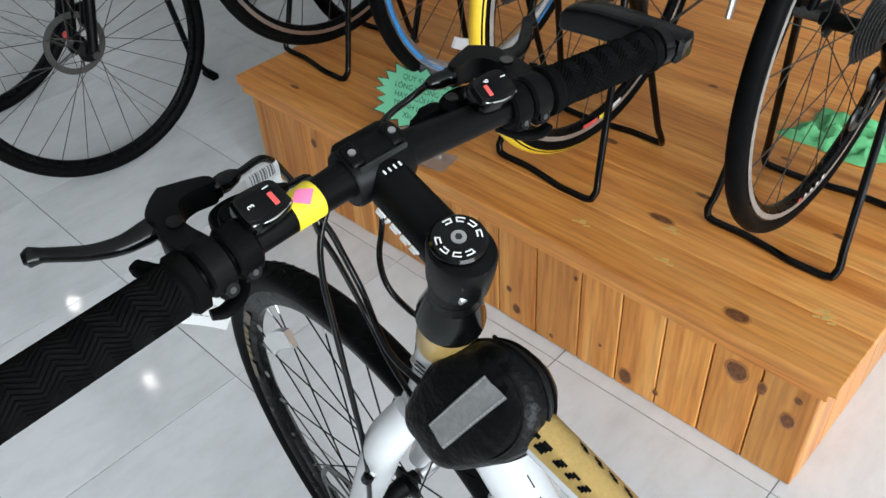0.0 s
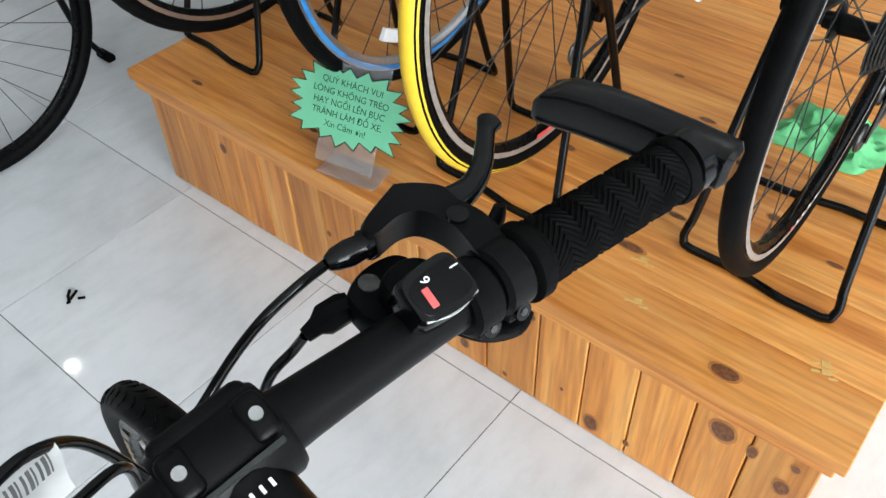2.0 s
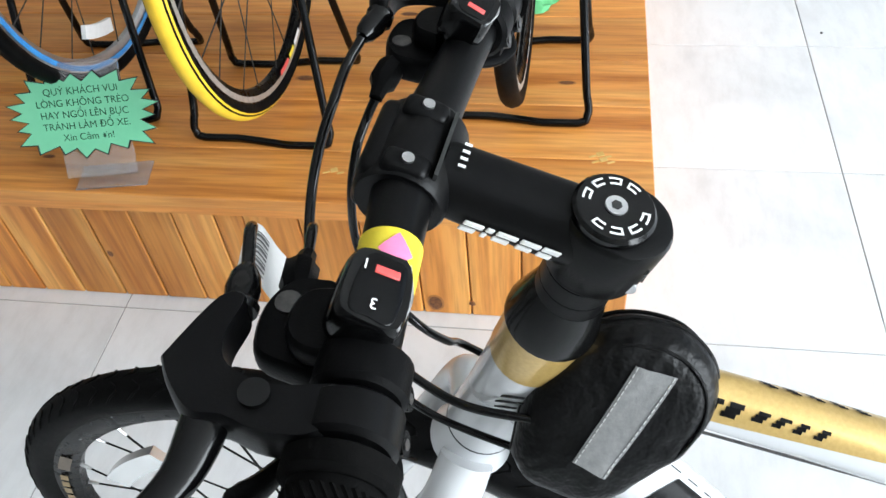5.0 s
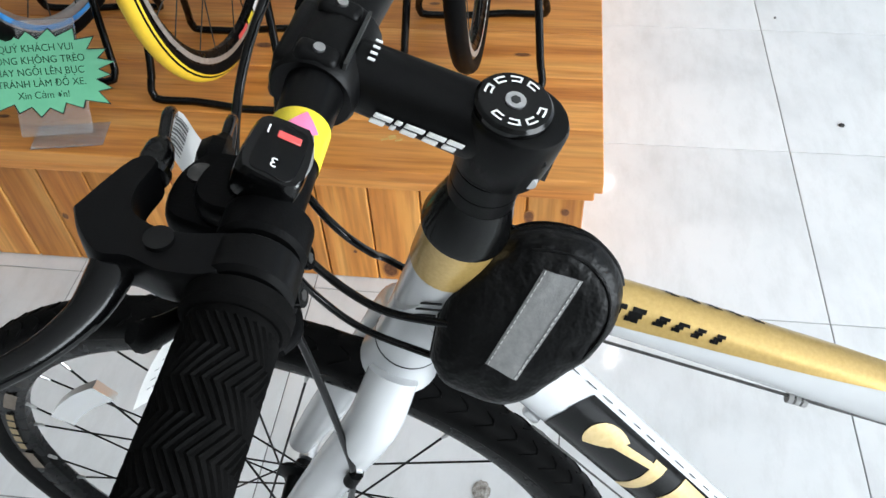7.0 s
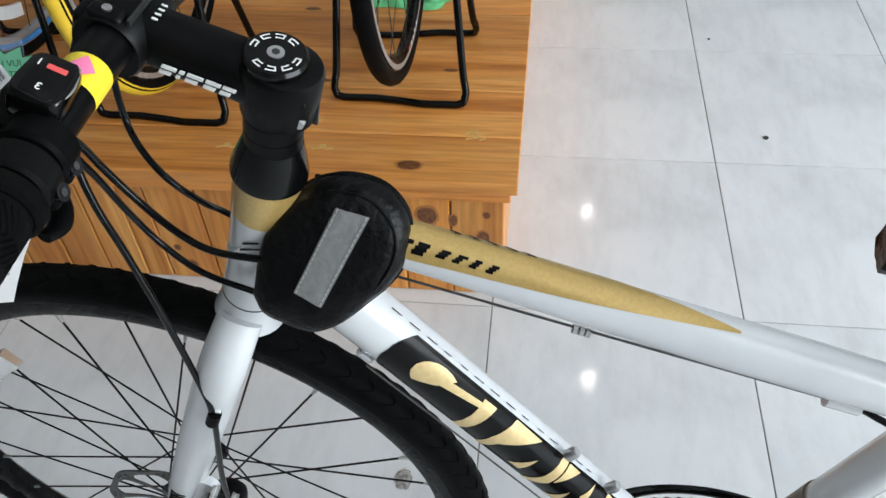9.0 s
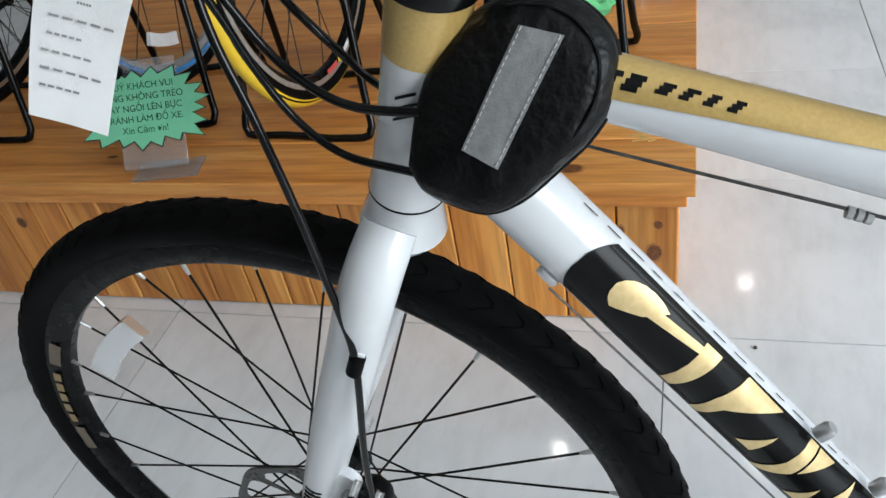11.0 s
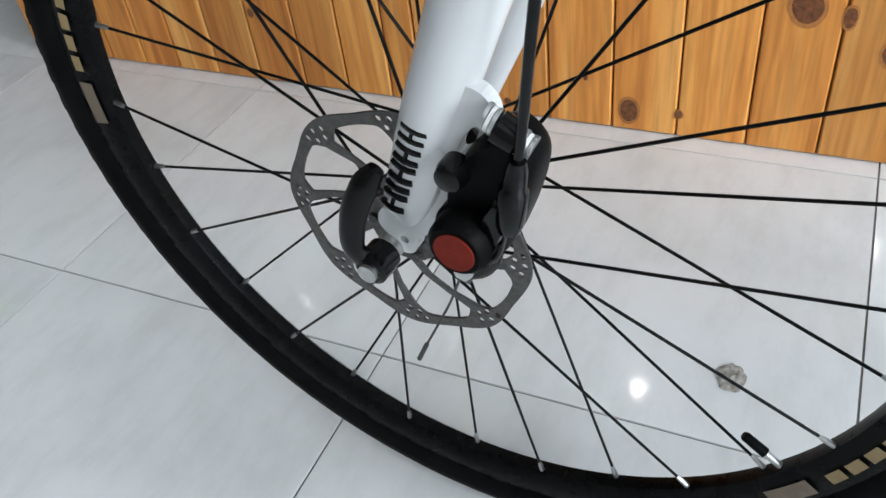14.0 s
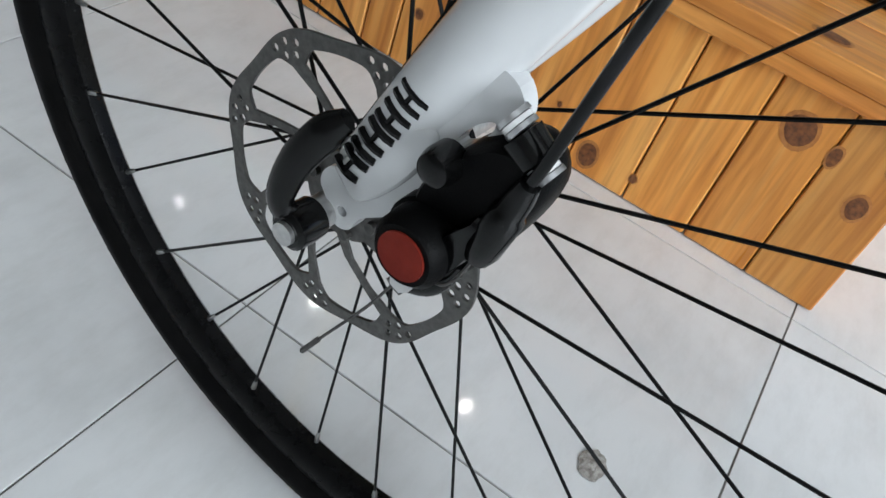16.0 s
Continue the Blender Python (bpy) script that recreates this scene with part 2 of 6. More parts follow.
def thing(name, at, label, category, group="", kind=""):
    ob = new(name)
    ob.empty_display_size = 0.05
    ob.matrix_world = Matrix.Translation(at)
    bpy.context.view_layer.update()
    return tagged(ob, label, category, group, kind)


def V(*a):
    return Vector(a)


def smooth_line(points, steps=6):
    """Catmull-Rom through the points."""
    p = [Vector(q) for q in points]
    if len(p) < 3:
        return p
    p = [2 * p[0] - p[1], *p, 2 * p[-1] - p[-2]]
    out = []
    for i in range(1, len(p) - 2):
        a, b, c, d = p[i - 1:i + 3]
        for k in range(steps):
            t = k / steps
            out.append(0.5 * (2 * b + (c - a) * t + (2 * a - 5 * b + 4 * c - d) * t * t + (3 * b - a - 3 * c + d) * t ** 3))
    out.append(p[-2])
    return out


def tube(bm, points, radius, seg=12, curve=0, flat=1.0, side=None, cap=True):
    """A round or oval bar along points; radius is one number or one per point. flat squeezes it across 'side'."""
    pts = [Vector(p) for p in points]
    n0 = len(pts)
    if curve:
        pts = smooth_line(pts, curve)
    if isinstance(radius, (int, float)):
        rad = [radius] * len(pts)
    else:
        rad = [float(np.interp(i / (len(pts) - 1) * (n0 - 1), range(n0), radius)) for i in range(len(pts))]
    up = Vector(side) if side else None
    rings = []
    for i, p in enumerate(pts):
        d = (pts[min(i + 1, len(pts) - 1)] - pts[max(i - 1, 0)]).normalized()
        if up is None:
            up = d.orthogonal()
        a = (up - d * up.dot(d)).normalized()
        b = d.cross(a)
        up = a if not side else Vector(side)
        rings.append([bm.verts.new(p + rad[i] * (a * math.cos(2 * math.pi * k / seg) * flat + b * math.sin(2 * math.pi * k / seg))) for k in range(seg)])
    for r, s in zip(rings, rings[1:]):
        for k in range(seg):
            bm.faces.new((r[k], r[(k + 1) % seg], s[(k + 1) % seg], s[k]))
    if cap:
        bm.faces.new(rings[0][::-1])
        bm.faces.new(rings[-1])
    return bm


def box(bm, centre, size, axes=None, bevel=0.0, seg=2):
    """A box with rounded edges; axes are three unit vectors."""
    ax = [Vector(a).normalized() for a in (axes or ((1, 0, 0), (0, 1, 0), (0, 0, 1)))]
    tmp = bmesh.new()
    bmesh.ops.create_cube(tmp, size=1.0)
    for v in tmp.verts:
        v.co = Vector(v.co[i] * size[i] for i in range(3))
    if bevel:
        bmesh.ops.bevel(tmp, geom=tmp.edges[:], offset=bevel, segments=seg, profile=0.5, affect="EDGES")
    m = Matrix((ax[0], ax[1], ax[2])).transposed()
    c = Vector(centre)
    table = {v: bm.verts.new(m @ v.co + c) for v in tmp.verts}
    for f in tmp.faces:
        bm.faces.new([table[v] for v in f.verts])
    tmp.free()
    return bm


def lathe(bm, centre, axis, profile, seg=48, closed=False, start=None, sweep=None):
    """Turns (radius, along) pairs round the axis."""
    n = Vector(axis).normalized()
    a = (Vector(start) - n * n.dot(Vector(start))).normalized() if start else n.orthogonal().normalized()
    b = n.cross(a)
    c = Vector(centre)
    full = sweep is None
    count = seg if full else seg + 1
    rings = []
    for k in range(count):
        t = 2 * math.pi * k / seg if full else sweep[0] + (sweep[1] - sweep[0]) * k / seg
        rings.append([bm.verts.new(c + n * y + r * (a * math.cos(t) + b * math.sin(t))) for r, y in profile])
    m = len(profile)
    for k in range(count if full else count - 1):
        r, s = rings[k], rings[(k + 1) % count]
        for i in range(m if closed else m - 1):
            j = (i + 1) % m
            bm.faces.new((r[i], r[j], s[j], s[i]))
    return bm


def plate(bm, outline, holes, thick, to_world):
    """A flat plate from a 2D outline with holes, made thick, and put in place by to_world(x, y, z)."""
    tmp = bmesh.new()
    edges = []
    for loop in [outline, *holes]:
        vs = [tmp.verts.new((x, y, 0)) for x, y in loop]
        edges += [tmp.edges.new((vs[i], vs[(i + 1) % len(vs)])) for i in range(len(vs))]
    bmesh.ops.triangle_fill(tmp, use_beauty=True, use_dissolve=False, edges=edges)
    ext = bmesh.ops.extrude_face_region(tmp, geom=tmp.faces[:])
    for v in ext["geom"]:
        if isinstance(v, bmesh.types.BMVert):
            v.co.z += thick
    bmesh.ops.recalc_face_normals(tmp, faces=tmp.faces[:])
    table = {v: bm.verts.new(to_world(*v.co)) for v in tmp.verts}
    for f in tmp.faces:
        bm.faces.new([table[v] for v in f.verts])
    tmp.free()
    return bm


def circle2(x, y, r, n=12):
    return [(x + r * math.cos(2 * math.pi * k / n), y + r * math.sin(2 * math.pi * k / n)) for k in range(n)]


def single(fn, *a, **k):
    bm = bmesh.new()
    fn(bm, *a, **k)
    return bm


def block(bm, rows):
    """A closed body through rings that all have the same number of corners."""
    rings = [[bm.verts.new(p) for p in r] for r in rows]
    n = len(rings[0])
    for a, b in zip(rings, rings[1:]):
        for k in range(n):
            bm.faces.new((a[k], a[(k + 1) % n], b[(k + 1) % n], b[k]))
    bm.faces.new(rings[0][::-1]), bm.faces.new(rings[-1])
    bmesh.ops.recalc_face_normals(bm, faces=bm.faces[:])
    return bm


def moulded(bm, outline, h0, h1, soft, at):
    """A moulded body over an outline (along the bar, forwards), from height h0 to h1, with rounded rims; h may slope forwards."""
    cx = sum(o for o, f in outline) / len(outline)
    cy = sum(f for o, f in outline) / len(outline)
    line = smooth_line([V(o, f, 0) for o, f in outline] + [V(*outline[0], 0)], 4)[:-1]
    rows = []
    for h, k in ((h0, 1 - 0.9 * soft), (h0 + (h1 - h0) * 0.10, 1 - 0.35 * soft), (h0 + (h1 - h0) * 0.28, 1.0), (h0 + (h1 - h0) * 0.72, 1.0), (h0 + (h1 - h0) * 0.90, 1 - 0.35 * soft), (h1, 1 - 0.9 * soft)):
        rows.append([at(cx + (p.x - cx) * k, cy + (p.y - cy) * k, h) for p in line])
    return block(bm, rows)


LAMPS = [(x, y) for x in (0.42, -0.66, -1.72, -2.80, -3.97) for y in (2.0, 3.52)] + [(-3.98, 0.20), (-5.10, 0.22), (-5.10, -1.4)]


# ---- the main bicycle ----
def F(x, z, s=0.0):
    """A point of the leaning, slightly turned frame: x along it, z up it, s out to its far side."""
    return V(x + 0.103 * s, -0.595 - 0.104 * x - 0.096 * z + 0.990 * s, z + 0.095 * s)


STEER, TILT_W = radians(5.25), radians(1.5)
HUB = V(-0.3157, -0.5987, 0.3430)
WF = V(-math.cos(STEER), math.sin(STEER), 0)
WU = V(-math.sin(STEER) * math.sin(TILT_W), -math.cos(STEER) * math.sin(TILT_W), math.cos(TILT_W))
WN = WF.cross(WU)


def spoke_line(hub, f, u, n, k, count, a0, r_nip, flange, half, cross):
    """Hub end and rim end of spoke k."""
    a = a0 + 2 * math.pi * k / count
    sgn = 1 if k % 2 else -1
    turn = cross * -sgn * (1 if (k // 2) % 2 else -1)
    h = a + turn
    inner = hub + flange * (math.cos(h) * f + math.sin(h) * u) + n * half * sgn
    outer = hub + r_nip * (math.cos(a) * f + math.sin(a) * u) + n * 0.003 * sgn
    return inner, outer


def wheel(parent, hub, f, u, n, r_nip, r_out, tyre_mat, rim_mat, spoke_mat, count, a0, width=0.034, stripe=None, seg=96, tread=False, far=False):
    """Tyre, rim, spokes with nipples and hub round the given axle. Returns the rim."""
    w = width / 2
    rim_out = r_out - 1.02 * width + 0.004
    prof = [(rim_out - 0.002, -0.4 * w), (rim_out + 0.004, -0.72 * w), (rim_out + 0.35 * width, -0.98 * w), (rim_out + 0.62 * width, -0.93 * w), (r_out - 0.10 * width, -0.62 * w),
            (r_out, 0), (r_out - 0.10 * width, 0.62 * w), (rim_out + 0.62 * width, 0.93 * w), (rim_out + 0.35 * width, 0.98 * w), (rim_out + 0.004, 0.72 * w), (rim_out - 0.002, 0.4 * w)]
    tyre = part("tyre", single(lathe, hub, n, prof, seg, start=f), tyre_mat, parent)
    rp = [(rim_out + 0.002, -0.62 * w), (rim_out - 0.006, -0.66 * w), (r_nip + 0.006, -0.52 * w), (r_nip, -0.30 * w), (r_nip - 0.001, 0), (r_nip, 0.30 * w), (r_nip + 0.006, 0.52 * w), (rim_out - 0.006, 0.66 * w), (rim_out + 0.002, 0.62 * w)]
    rim = part("rim", single(lathe, hub, n, rp, seg, closed=True, start=f), rim_mat, parent)
    if stripe:
        for s in (-1, 1):
            part("brake_track", single(lathe, hub, n, [(rim_out - 0.001, s * (0.66 * w + 0.0012)), (rim_out - 0.010, s * (0.63 * w + 0.0018))], seg, start=f), stripe, rim)
    if tread:
        bm = bmesh.new()
        blocks = 84
        for k in range(blocks):
            for s in (-1, 1):
                a = 2 * math.pi * (k + (0.5 if s > 0 else 0)) / blocks
                pts = []
                for da, lat, dr in ((0.006, 0.10, 0.0), (0.030, 0.30, -0.0008), (0.034, 0.52, -0.0022), (0.012, 0.72, -0.0048), (-0.008, 0.86, -0.0085)):
                    rad = r_out + dr - 0.0008
                    pts.append(hub + rad * (math.cos(a + da) * f + math.sin(a + da) * u) + n * s * lat * w)
                tube(bm, pts, [0.0009, 0.0012, 0.0013, 0.0012, 0.0008], 5, cap=True)
        part("tread", bm, tyre_mat, tyre)
    seg_s = 4 if far else 6
    for k in range(count):
        inner, outer = spoke_line(hub, f, u, n, k, count, a0, r_nip, 0.022, 0.030, radians(70))
        d = (inner - outer).normalized()
        sp = part("spoke", single(tube, [inner, outer], 0.0011, seg_s), spoke_mat, parent)
        if not far:
            part("nipple", single(tube, [outer - d * 0.002, outer + d * 0.008, outer + d * 0.012], [0.0021, 0.0019, 0.0012], 8), STEEL if tread else spoke_mat, sp)
    hb = [(0.005, -0.048), (0.011, -0.046), (0.012, -0.036), (0.027, -0.033), (0.027, -0.029), (0.014, -0.024), (0.012, 0), (0.014, 0.024), (0.025, 0.029), (0.025, 0.033), (0.011, 0.036), (0.010, 0.046), (0.005, 0.048)]
    part("hub", single(lathe, hub, n, hb, 20 if far else 28), BLACK_SATIN, parent)
    return rim


bike = thing("bicycle", V(-0.32, -0.572, 0), "white and gold flat-bar bicycle with disc brakes on shop floor", "bicycle")

# frame tubes
HT_TOP, HT_BOT = F(-0.1120, 0.858), F(-0.1530, 0.730)
AXIS = (HT_TOP - HT_BOT).normalized()
part("head_tube", single(tube, [HT_BOT, HT_BOT + AXIS * 0.012, HT_BOT + AXIS * 0.05, HT_TOP - AXIS * 0.036], [0.0235, 0.0225, 0.0215, 0.0215], 32), WHITE_PAINT, bike, "pearl white head tube")
part("head_tube_band", single(tube, [HT_TOP - AXIS * 0.036, HT_TOP], 0.0222, 32), GOLD_PAINT, bike, "gold painted band")
part("lower_headset_seal", single(tube, [HT_BOT - AXIS * 0.0016, HT_BOT], 0.0237, 32), BLACK_PLASTIC, bike)
hn = V(-0.2, -0.98, 0).normalized()
hx = AXIS.cross(hn).normalized()
for k in range(3):
    c = HT_BOT + AXIS * (0.068 + 0.007 * k) + hn * 0.0222
    part("head_tube_print", single(box, c + hx * 0.002, (0.017 - 0.003 * abs(k - 1), 0.0022, 0.0008), ((hx + AXIS * 0.7).normalized(), AXIS, hn), 0.0003, 1), BLACK_DECAL, bike)
TT = [F(-0.125, 0.824), F(-0.022, 0.799), F(0.085, 0.768), F(0.167, 0.745), F(0.245, 0.724), F(0.350, 0.695)]
TT_R = [0.0170, 0.0172, 0.0182, 0.0190, 0.0190, 0.0180]
part("top_tube", single(tube, TT, TT_R, 28, curve=5, flat=0.9, side=(0, 1, 0)), WHITE_PAINT, bike)


def skin(name, path, radii, flat, a_of, mat, parent, label="", lift=0.0009, steps=40, cols=12, curve=5):
    """A thin decal on a tube: a_of(t) gives the angles between which it lies at t from 0 to 1 along the path."""
    pts = smooth_line(path, curve) if curve else [Vector(p) for p in path]
    n0 = len(path)
    bm = bmesh.new()
    rows = []
    for i in range(steps + 1):
        t = i / steps
        q = a_of(t)
        if q is None:
            rows.append(None)
            continue
        x = t * (len(pts) - 1)
        k = min(int(x), len(pts) - 2)
        p = pts[k].lerp(pts[k + 1], x - k)
        d = (pts[k + 1] - pts[k]).normalized()
        r = float(np.interp(x / (len(pts) - 1) * (n0 - 1), range(n0), radii)) + lift
        side = V(0, 1, 0)
        a = (side - d * side.dot(d)).normalized()
        b = d.cross(a)
        rows.append([bm.verts.new(p + r * (a * math.cos(w) * flat + b * math.sin(w))) for w in np.linspace(q[0], q[1], cols)])
    for r, s in zip(rows, rows[1:]):
        if r and s:
            for k in range(cols - 1):
                bm.faces.new((r[k], r[k + 1], s[k + 1], s[k]))
    return part(name, bm, mat, parent, label)


def gold_width(t):
    """The gold flash narrows to a point at two thirds of the tube."""
    if t > 0.66:
        return None
    edge = min(1.0, (0.66 - t) / 0.46)
    return (-0.5 * math.pi - 1.36 * edge - 0.02 - 0.35 * (1 - edge), -0.5 * math.pi + 1.5 * edge + 0.02 - 0.35 * (1 - edge))


skin("gold_flash", TT, TT_R, 0.9, lambda t: (lambda q: None if q is None else (-q[1], -q[0]))(gold_width(t)), GOLD_PAINT, bike, "gold flash tapering to a point")


def print_bars(name, path, radii, flat, t0, t1, lo, hi, count, mat, fill=0.62, slant=0.0, lift=0.0014):
    """A row of small plain slanted bars along a tube."""
    step = (t1 - t0) / count
    for i in range(count):
        for j in range(3):
            a, b = lo + (hi - lo) * j / 3, lo + (hi - lo) * (j + 1) / 3
            o = t0 + step * i + slant * (j - 1)
            skin(name, path, radii, flat, lambda t, a=a, b=b, o=o: (a, b) if o <= t <= o + step * fill else None, mat, bike, "", lift, 360, 3)


# plain bars stand for the model lettering along the gold flash
print_bars("model_print", TT, TT_R, 0.9, 0.176, 0.218, 2.16, 2.66, 2, BLACK_DECAL, 0.74, -0.003)
print_bars("model_print", TT, TT_R, 0.9, 0.224, 0.300, 2.20, 2.54, 4, BLACK_DECAL, 0.66, -0.003)
print_bars("model_print", TT, TT_R, 0.9, 0.230, 0.340, 1.02, 1.26, 5, BLACK_DECAL, 0.60, 0.004)

DT = [F(-0.140, 0.800), F(-0.067, 0.710), F(0.003, 0.616), F(0.077, 0.516), F(0.138, 0.434), F(0.238, 0.290)]
DT_R = [0.0230, 0.0240, 0.0245, 0.0250, 0.0255, 0.0255]
part("down_tube", single(tube, DT, DT_R, 32, curve=5, flat=0.94, side=(0, 1, 0)), WHITE_PAINT, bike)
P0, P1 = 0.232, 0.80


def panel_arc(t):
    """The black panel has a rounded upper end."""
    if not P0 < t < P1:
        return None
    k = min(1.0, (t - P0) / 0.022) ** 0.5
    return (math.pi - 0.30 - 0.95 * k, math.pi - 0.30 + 1.00 * k)


skin("down_tube_panel", DT, DT_R, 0.94, panel_arc, BLACK_DECAL, bike, "black lettering panel", 0.0007, 240, 16)


def panel_mark(outline, label="plain gold shape"):
    """A flat gold shape laid on the panel: corners as (0 to 1 along it, 0 to 1 across it from above)."""
    us = [u for u, v in outline]
    cols = 40
    bm = bmesh.new()
    path = smooth_line(DT, 5)
    rows = []
    for i in range(cols + 1):
        u = min(us) + (max(us) - min(us)) * (i + 0.001) / (cols + 0.002)
        hits = []
        for (u0, v0), (u1, v1) in zip(outline, outline[1:] + outline[:1]):
            if (u0 - u) * (u1 - u) < 0:
                hits.append(v0 + (v1 - v0) * (u - u0) / (u1 - u0))
        hits.sort()
        x = (P0 + (P1 - P0) * u) * (len(path) - 1)
        k = min(int(x), len(path) - 2)
        p = path[k].lerp(path[k + 1], x - k)
        d = (path[k + 1] - path[k]).normalized()
        r = float(np.interp(x / (len(path) - 1) * (len(DT) - 1), range(len(DT)), DT_R)) + 0.0014
        a = (V(0, 1, 0) - d * d.y).normalized()
        b = d.cross(a)
        spans = []
        for lo, hi in zip(hits[::2], hits[1::2]):
            ws = [math.pi - 1.20 + 1.85 * (lo + (hi - lo) * j / 5) for j in range(6)]
            spans.append([bm.verts.new(p + r * (a * math.cos(w) * 0.94 + b * math.sin(w))) for w in ws])
        rows.append(spans)
    for a, b in zip(rows, rows[1:]):
        if len(a) == len(b):
            for sa, sb in zip(a, b):
                for j in range(5):
                    bm.faces.new((sa[j], sa[j + 1], sb[j + 1], sb[j]))
    return part("maker_mark", bm, GOLD_DECAL, bike, label)


# the maker's mark is a row of plain gold arcs, wedges and slanted stripes
arc = [(0.155 - 0.075 * math.cos(0.35 * k - 0.9), 0.42 - 0.30 * math.sin(0.35 * k - 0.9)) for k in range(10)]
panel_mark(arc + [(0.165, 0.46), (0.120, 0.62)], "plain rounded gold shape")
panel_mark([(0.165, 0.26), (0.330, 0.16), (0.330, 0.26), (0.165, 0.42)])
panel_mark([(0.300, 0.10), (0.345, 0.10), (0.330, 0.95), (0.305, 0.95)])
panel_mark([(0.415, 0.02), (0.520, 0.04), (0.425, 0.60), (0.415, 0.98), (0.395, 0.98), (0.395, 0.55)])
panel_mark([(0.545, 0.35), (0.500, 0.80), (0.540, 0.78)])
panel_mark([(0.610, 0.02), (0.700, 0.04), (0.640, 0.55), (0.600, 0.98), (0.580, 0.98), (0.605, 0.50)])
panel_mark([(0.720, 0.45), (0.690, 0.92), (0.735, 0.90)])
panel_mark([(0.790, 0.02), (0.800, 0.40), (0.765, 0.42)])
panel_mark([(0.870, 0.02), (0.965, 0.04), (0.900, 0.55), (0.865, 0.98), (0.835, 0.98), (0.860, 0.50)])

ST_TOP, BB = F(0.356, 0.735), F(0.245, 0.275)
part("seat_tube", single(tube, [BB, F(0.300, 0.50), ST_TOP], [0.019, 0.0175, 0.017], 24), WHITE_PAINT, bike)
part("seat_tube_print", single(tube, [F(0.296, 0.487), F(0.306, 0.530)], 0.0182, 24), BROWN_DECAL, bike, "grey printed patch")
part("bottom_bracket", single(tube, [BB + V(0, -0.038, -0.005), BB + V(0, 0.038, 0.005)], 0.022, 24), WHITE_PAINT, bike)
part("seat_post", single(tube, [ST_TOP, F(0.372, 0.80), F(0.385, 0.845)], 0.0135, 20), BLACK_SATIN, bike)
part("seat_clamp", single(tube, [F(0.351, 0.718), F(0.357, 0.738)], 0.0205, 24), BLACK_SATIN, bike)
RHUB = V(0.655, -0.700, 0.338)
for s in (-1, 1):
    part("chain_stay", single(tube, [BB + V(0.02, s * 0.028, 0), BB + V(0.20, s * 0.052, 0.008), RHUB + V(0, s * 0.062, 0)], [0.012, 0.010, 0.008], 14, curve=4), WHITE_PAINT, bike)
    part("seat_stay", single(tube, [F(0.350, 0.69, s * 0.016), F(0.50, 0.53, s * 0.045), RHUB + V(0, s * 0.062, 0.01)], [0.009, 0.008, 0.008], 14, curve=4), WHITE_PAINT, bike)
wheel(bike, RHUB, V(-0.9946, 0.1034, 0), V(-0.0099, -0.0951, 0.9954), V(0.1029, 0.9901, 0.0956), 0.294, 0.338, TYRE_RUBBER, RIM_BLACK, BLACK_SATIN, 28, 0.1, far=True)
# saddle
sb = bmesh.new()
SAD = [(0.296, 0.012, 0.842), (0.310, 0.020, 0.850), (0.380, 0.032, 0.853), (0.450, 0.055, 0.854), (0.510, 0.072, 0.858), (0.545, 0.066, 0.854)]
rows = []
for x, hw, z in SAD:
    rows.append([sb.verts.new(F(x - 0.05, 0.032 + z + (0.006 if abs(k) < 0.4 else -0.02 * abs(k) ** 2), hw * k)) for k in (-1, -0.75, -0.4, 0, 0.4, 0.75, 1)] + [sb.verts.new(F(x - 0.05, z - 0.003, hw * 0.7 * k)) for k in (1, 0, -1)])
for a, b in zip(rows, rows[1:]):
    for k in range(10):
        sb.faces.new((a[k], a[(k + 1) % 10], b[(k + 1) % 10], b[k]))
sb.faces.new(rows[0][::-1]), sb.faces.new(rows[-1])
bmesh.ops.recalc_face_normals(sb, faces=sb.faces[:])
bmesh.ops.subdivide_edges(sb, edges=sb.edges[:], cuts=1, use_grid_fill=True, smooth=0.6)
part("saddle", sb, CLOTH_BLACK, bike, "black padded saddle")
for s in (-1, 1):
    part("saddle_rail", single(tube, [F(0.29, 0.846, s * 0.012), F(0.37, 0.830, s * 0.022), F(0.45, 0.832, s * 0.024), F(0.48, 0.849, s * 0.024)], 0.0035, 8, curve=4), DARK_STEEL, bike)
# drivetrain
for r, off in ((0.098, 0.050), (0.078, 0.043)):
    teeth = [((r + (0.004 if k % 2 else 0)) * math.cos(2 * math.pi * k / 96), (r + (0.004 if k % 2 else 0)) * math.sin(2 * math.pi * k / 96)) for k in range(96)]
    part("chainring", single(plate, teeth, [circle2(0, 0, r - 0.016, 48)], 0.003, lambda x, y, z, off=off: F(BB.x + x, BB.z + y, off + z)), DARK_STEEL, bike)
part("chain_guard", single(lathe, F(BB.x, BB.z, 0.058), F(0, 0, 1) - F(0, 0, 0), [(0.108, 0), (0.112, 0.002), (0.112, 0.004), (0.094, 0.005), (0.094, 0.002)], 64, closed=True), BLACK_GLOSS, bike)
for s, a in ((1, 2.25 - math.pi), (-1, 2.25)):
    e = F(BB.x + 0.170 * math.cos(a), BB.z + 0.170 * math.sin(a), s * 0.075)
    part("crank_arm", single(tube, [F(BB.x, BB.z, s * 0.066), e], [0.015, 0.011], 14, flat=0.6, side=(0, 1, 0)), BLACK_GLOSS, bike)
    pc = e + V(0, s * 0.055, 0)
    pd = part("pedal", single(box, pc, (0.085, 0.08, 0.018), bevel=0.006), BLACK_PLASTIC, bike)
    part("pedal_axle", single(tube, [e, pc], 0.006, 10), STEEL, pd)
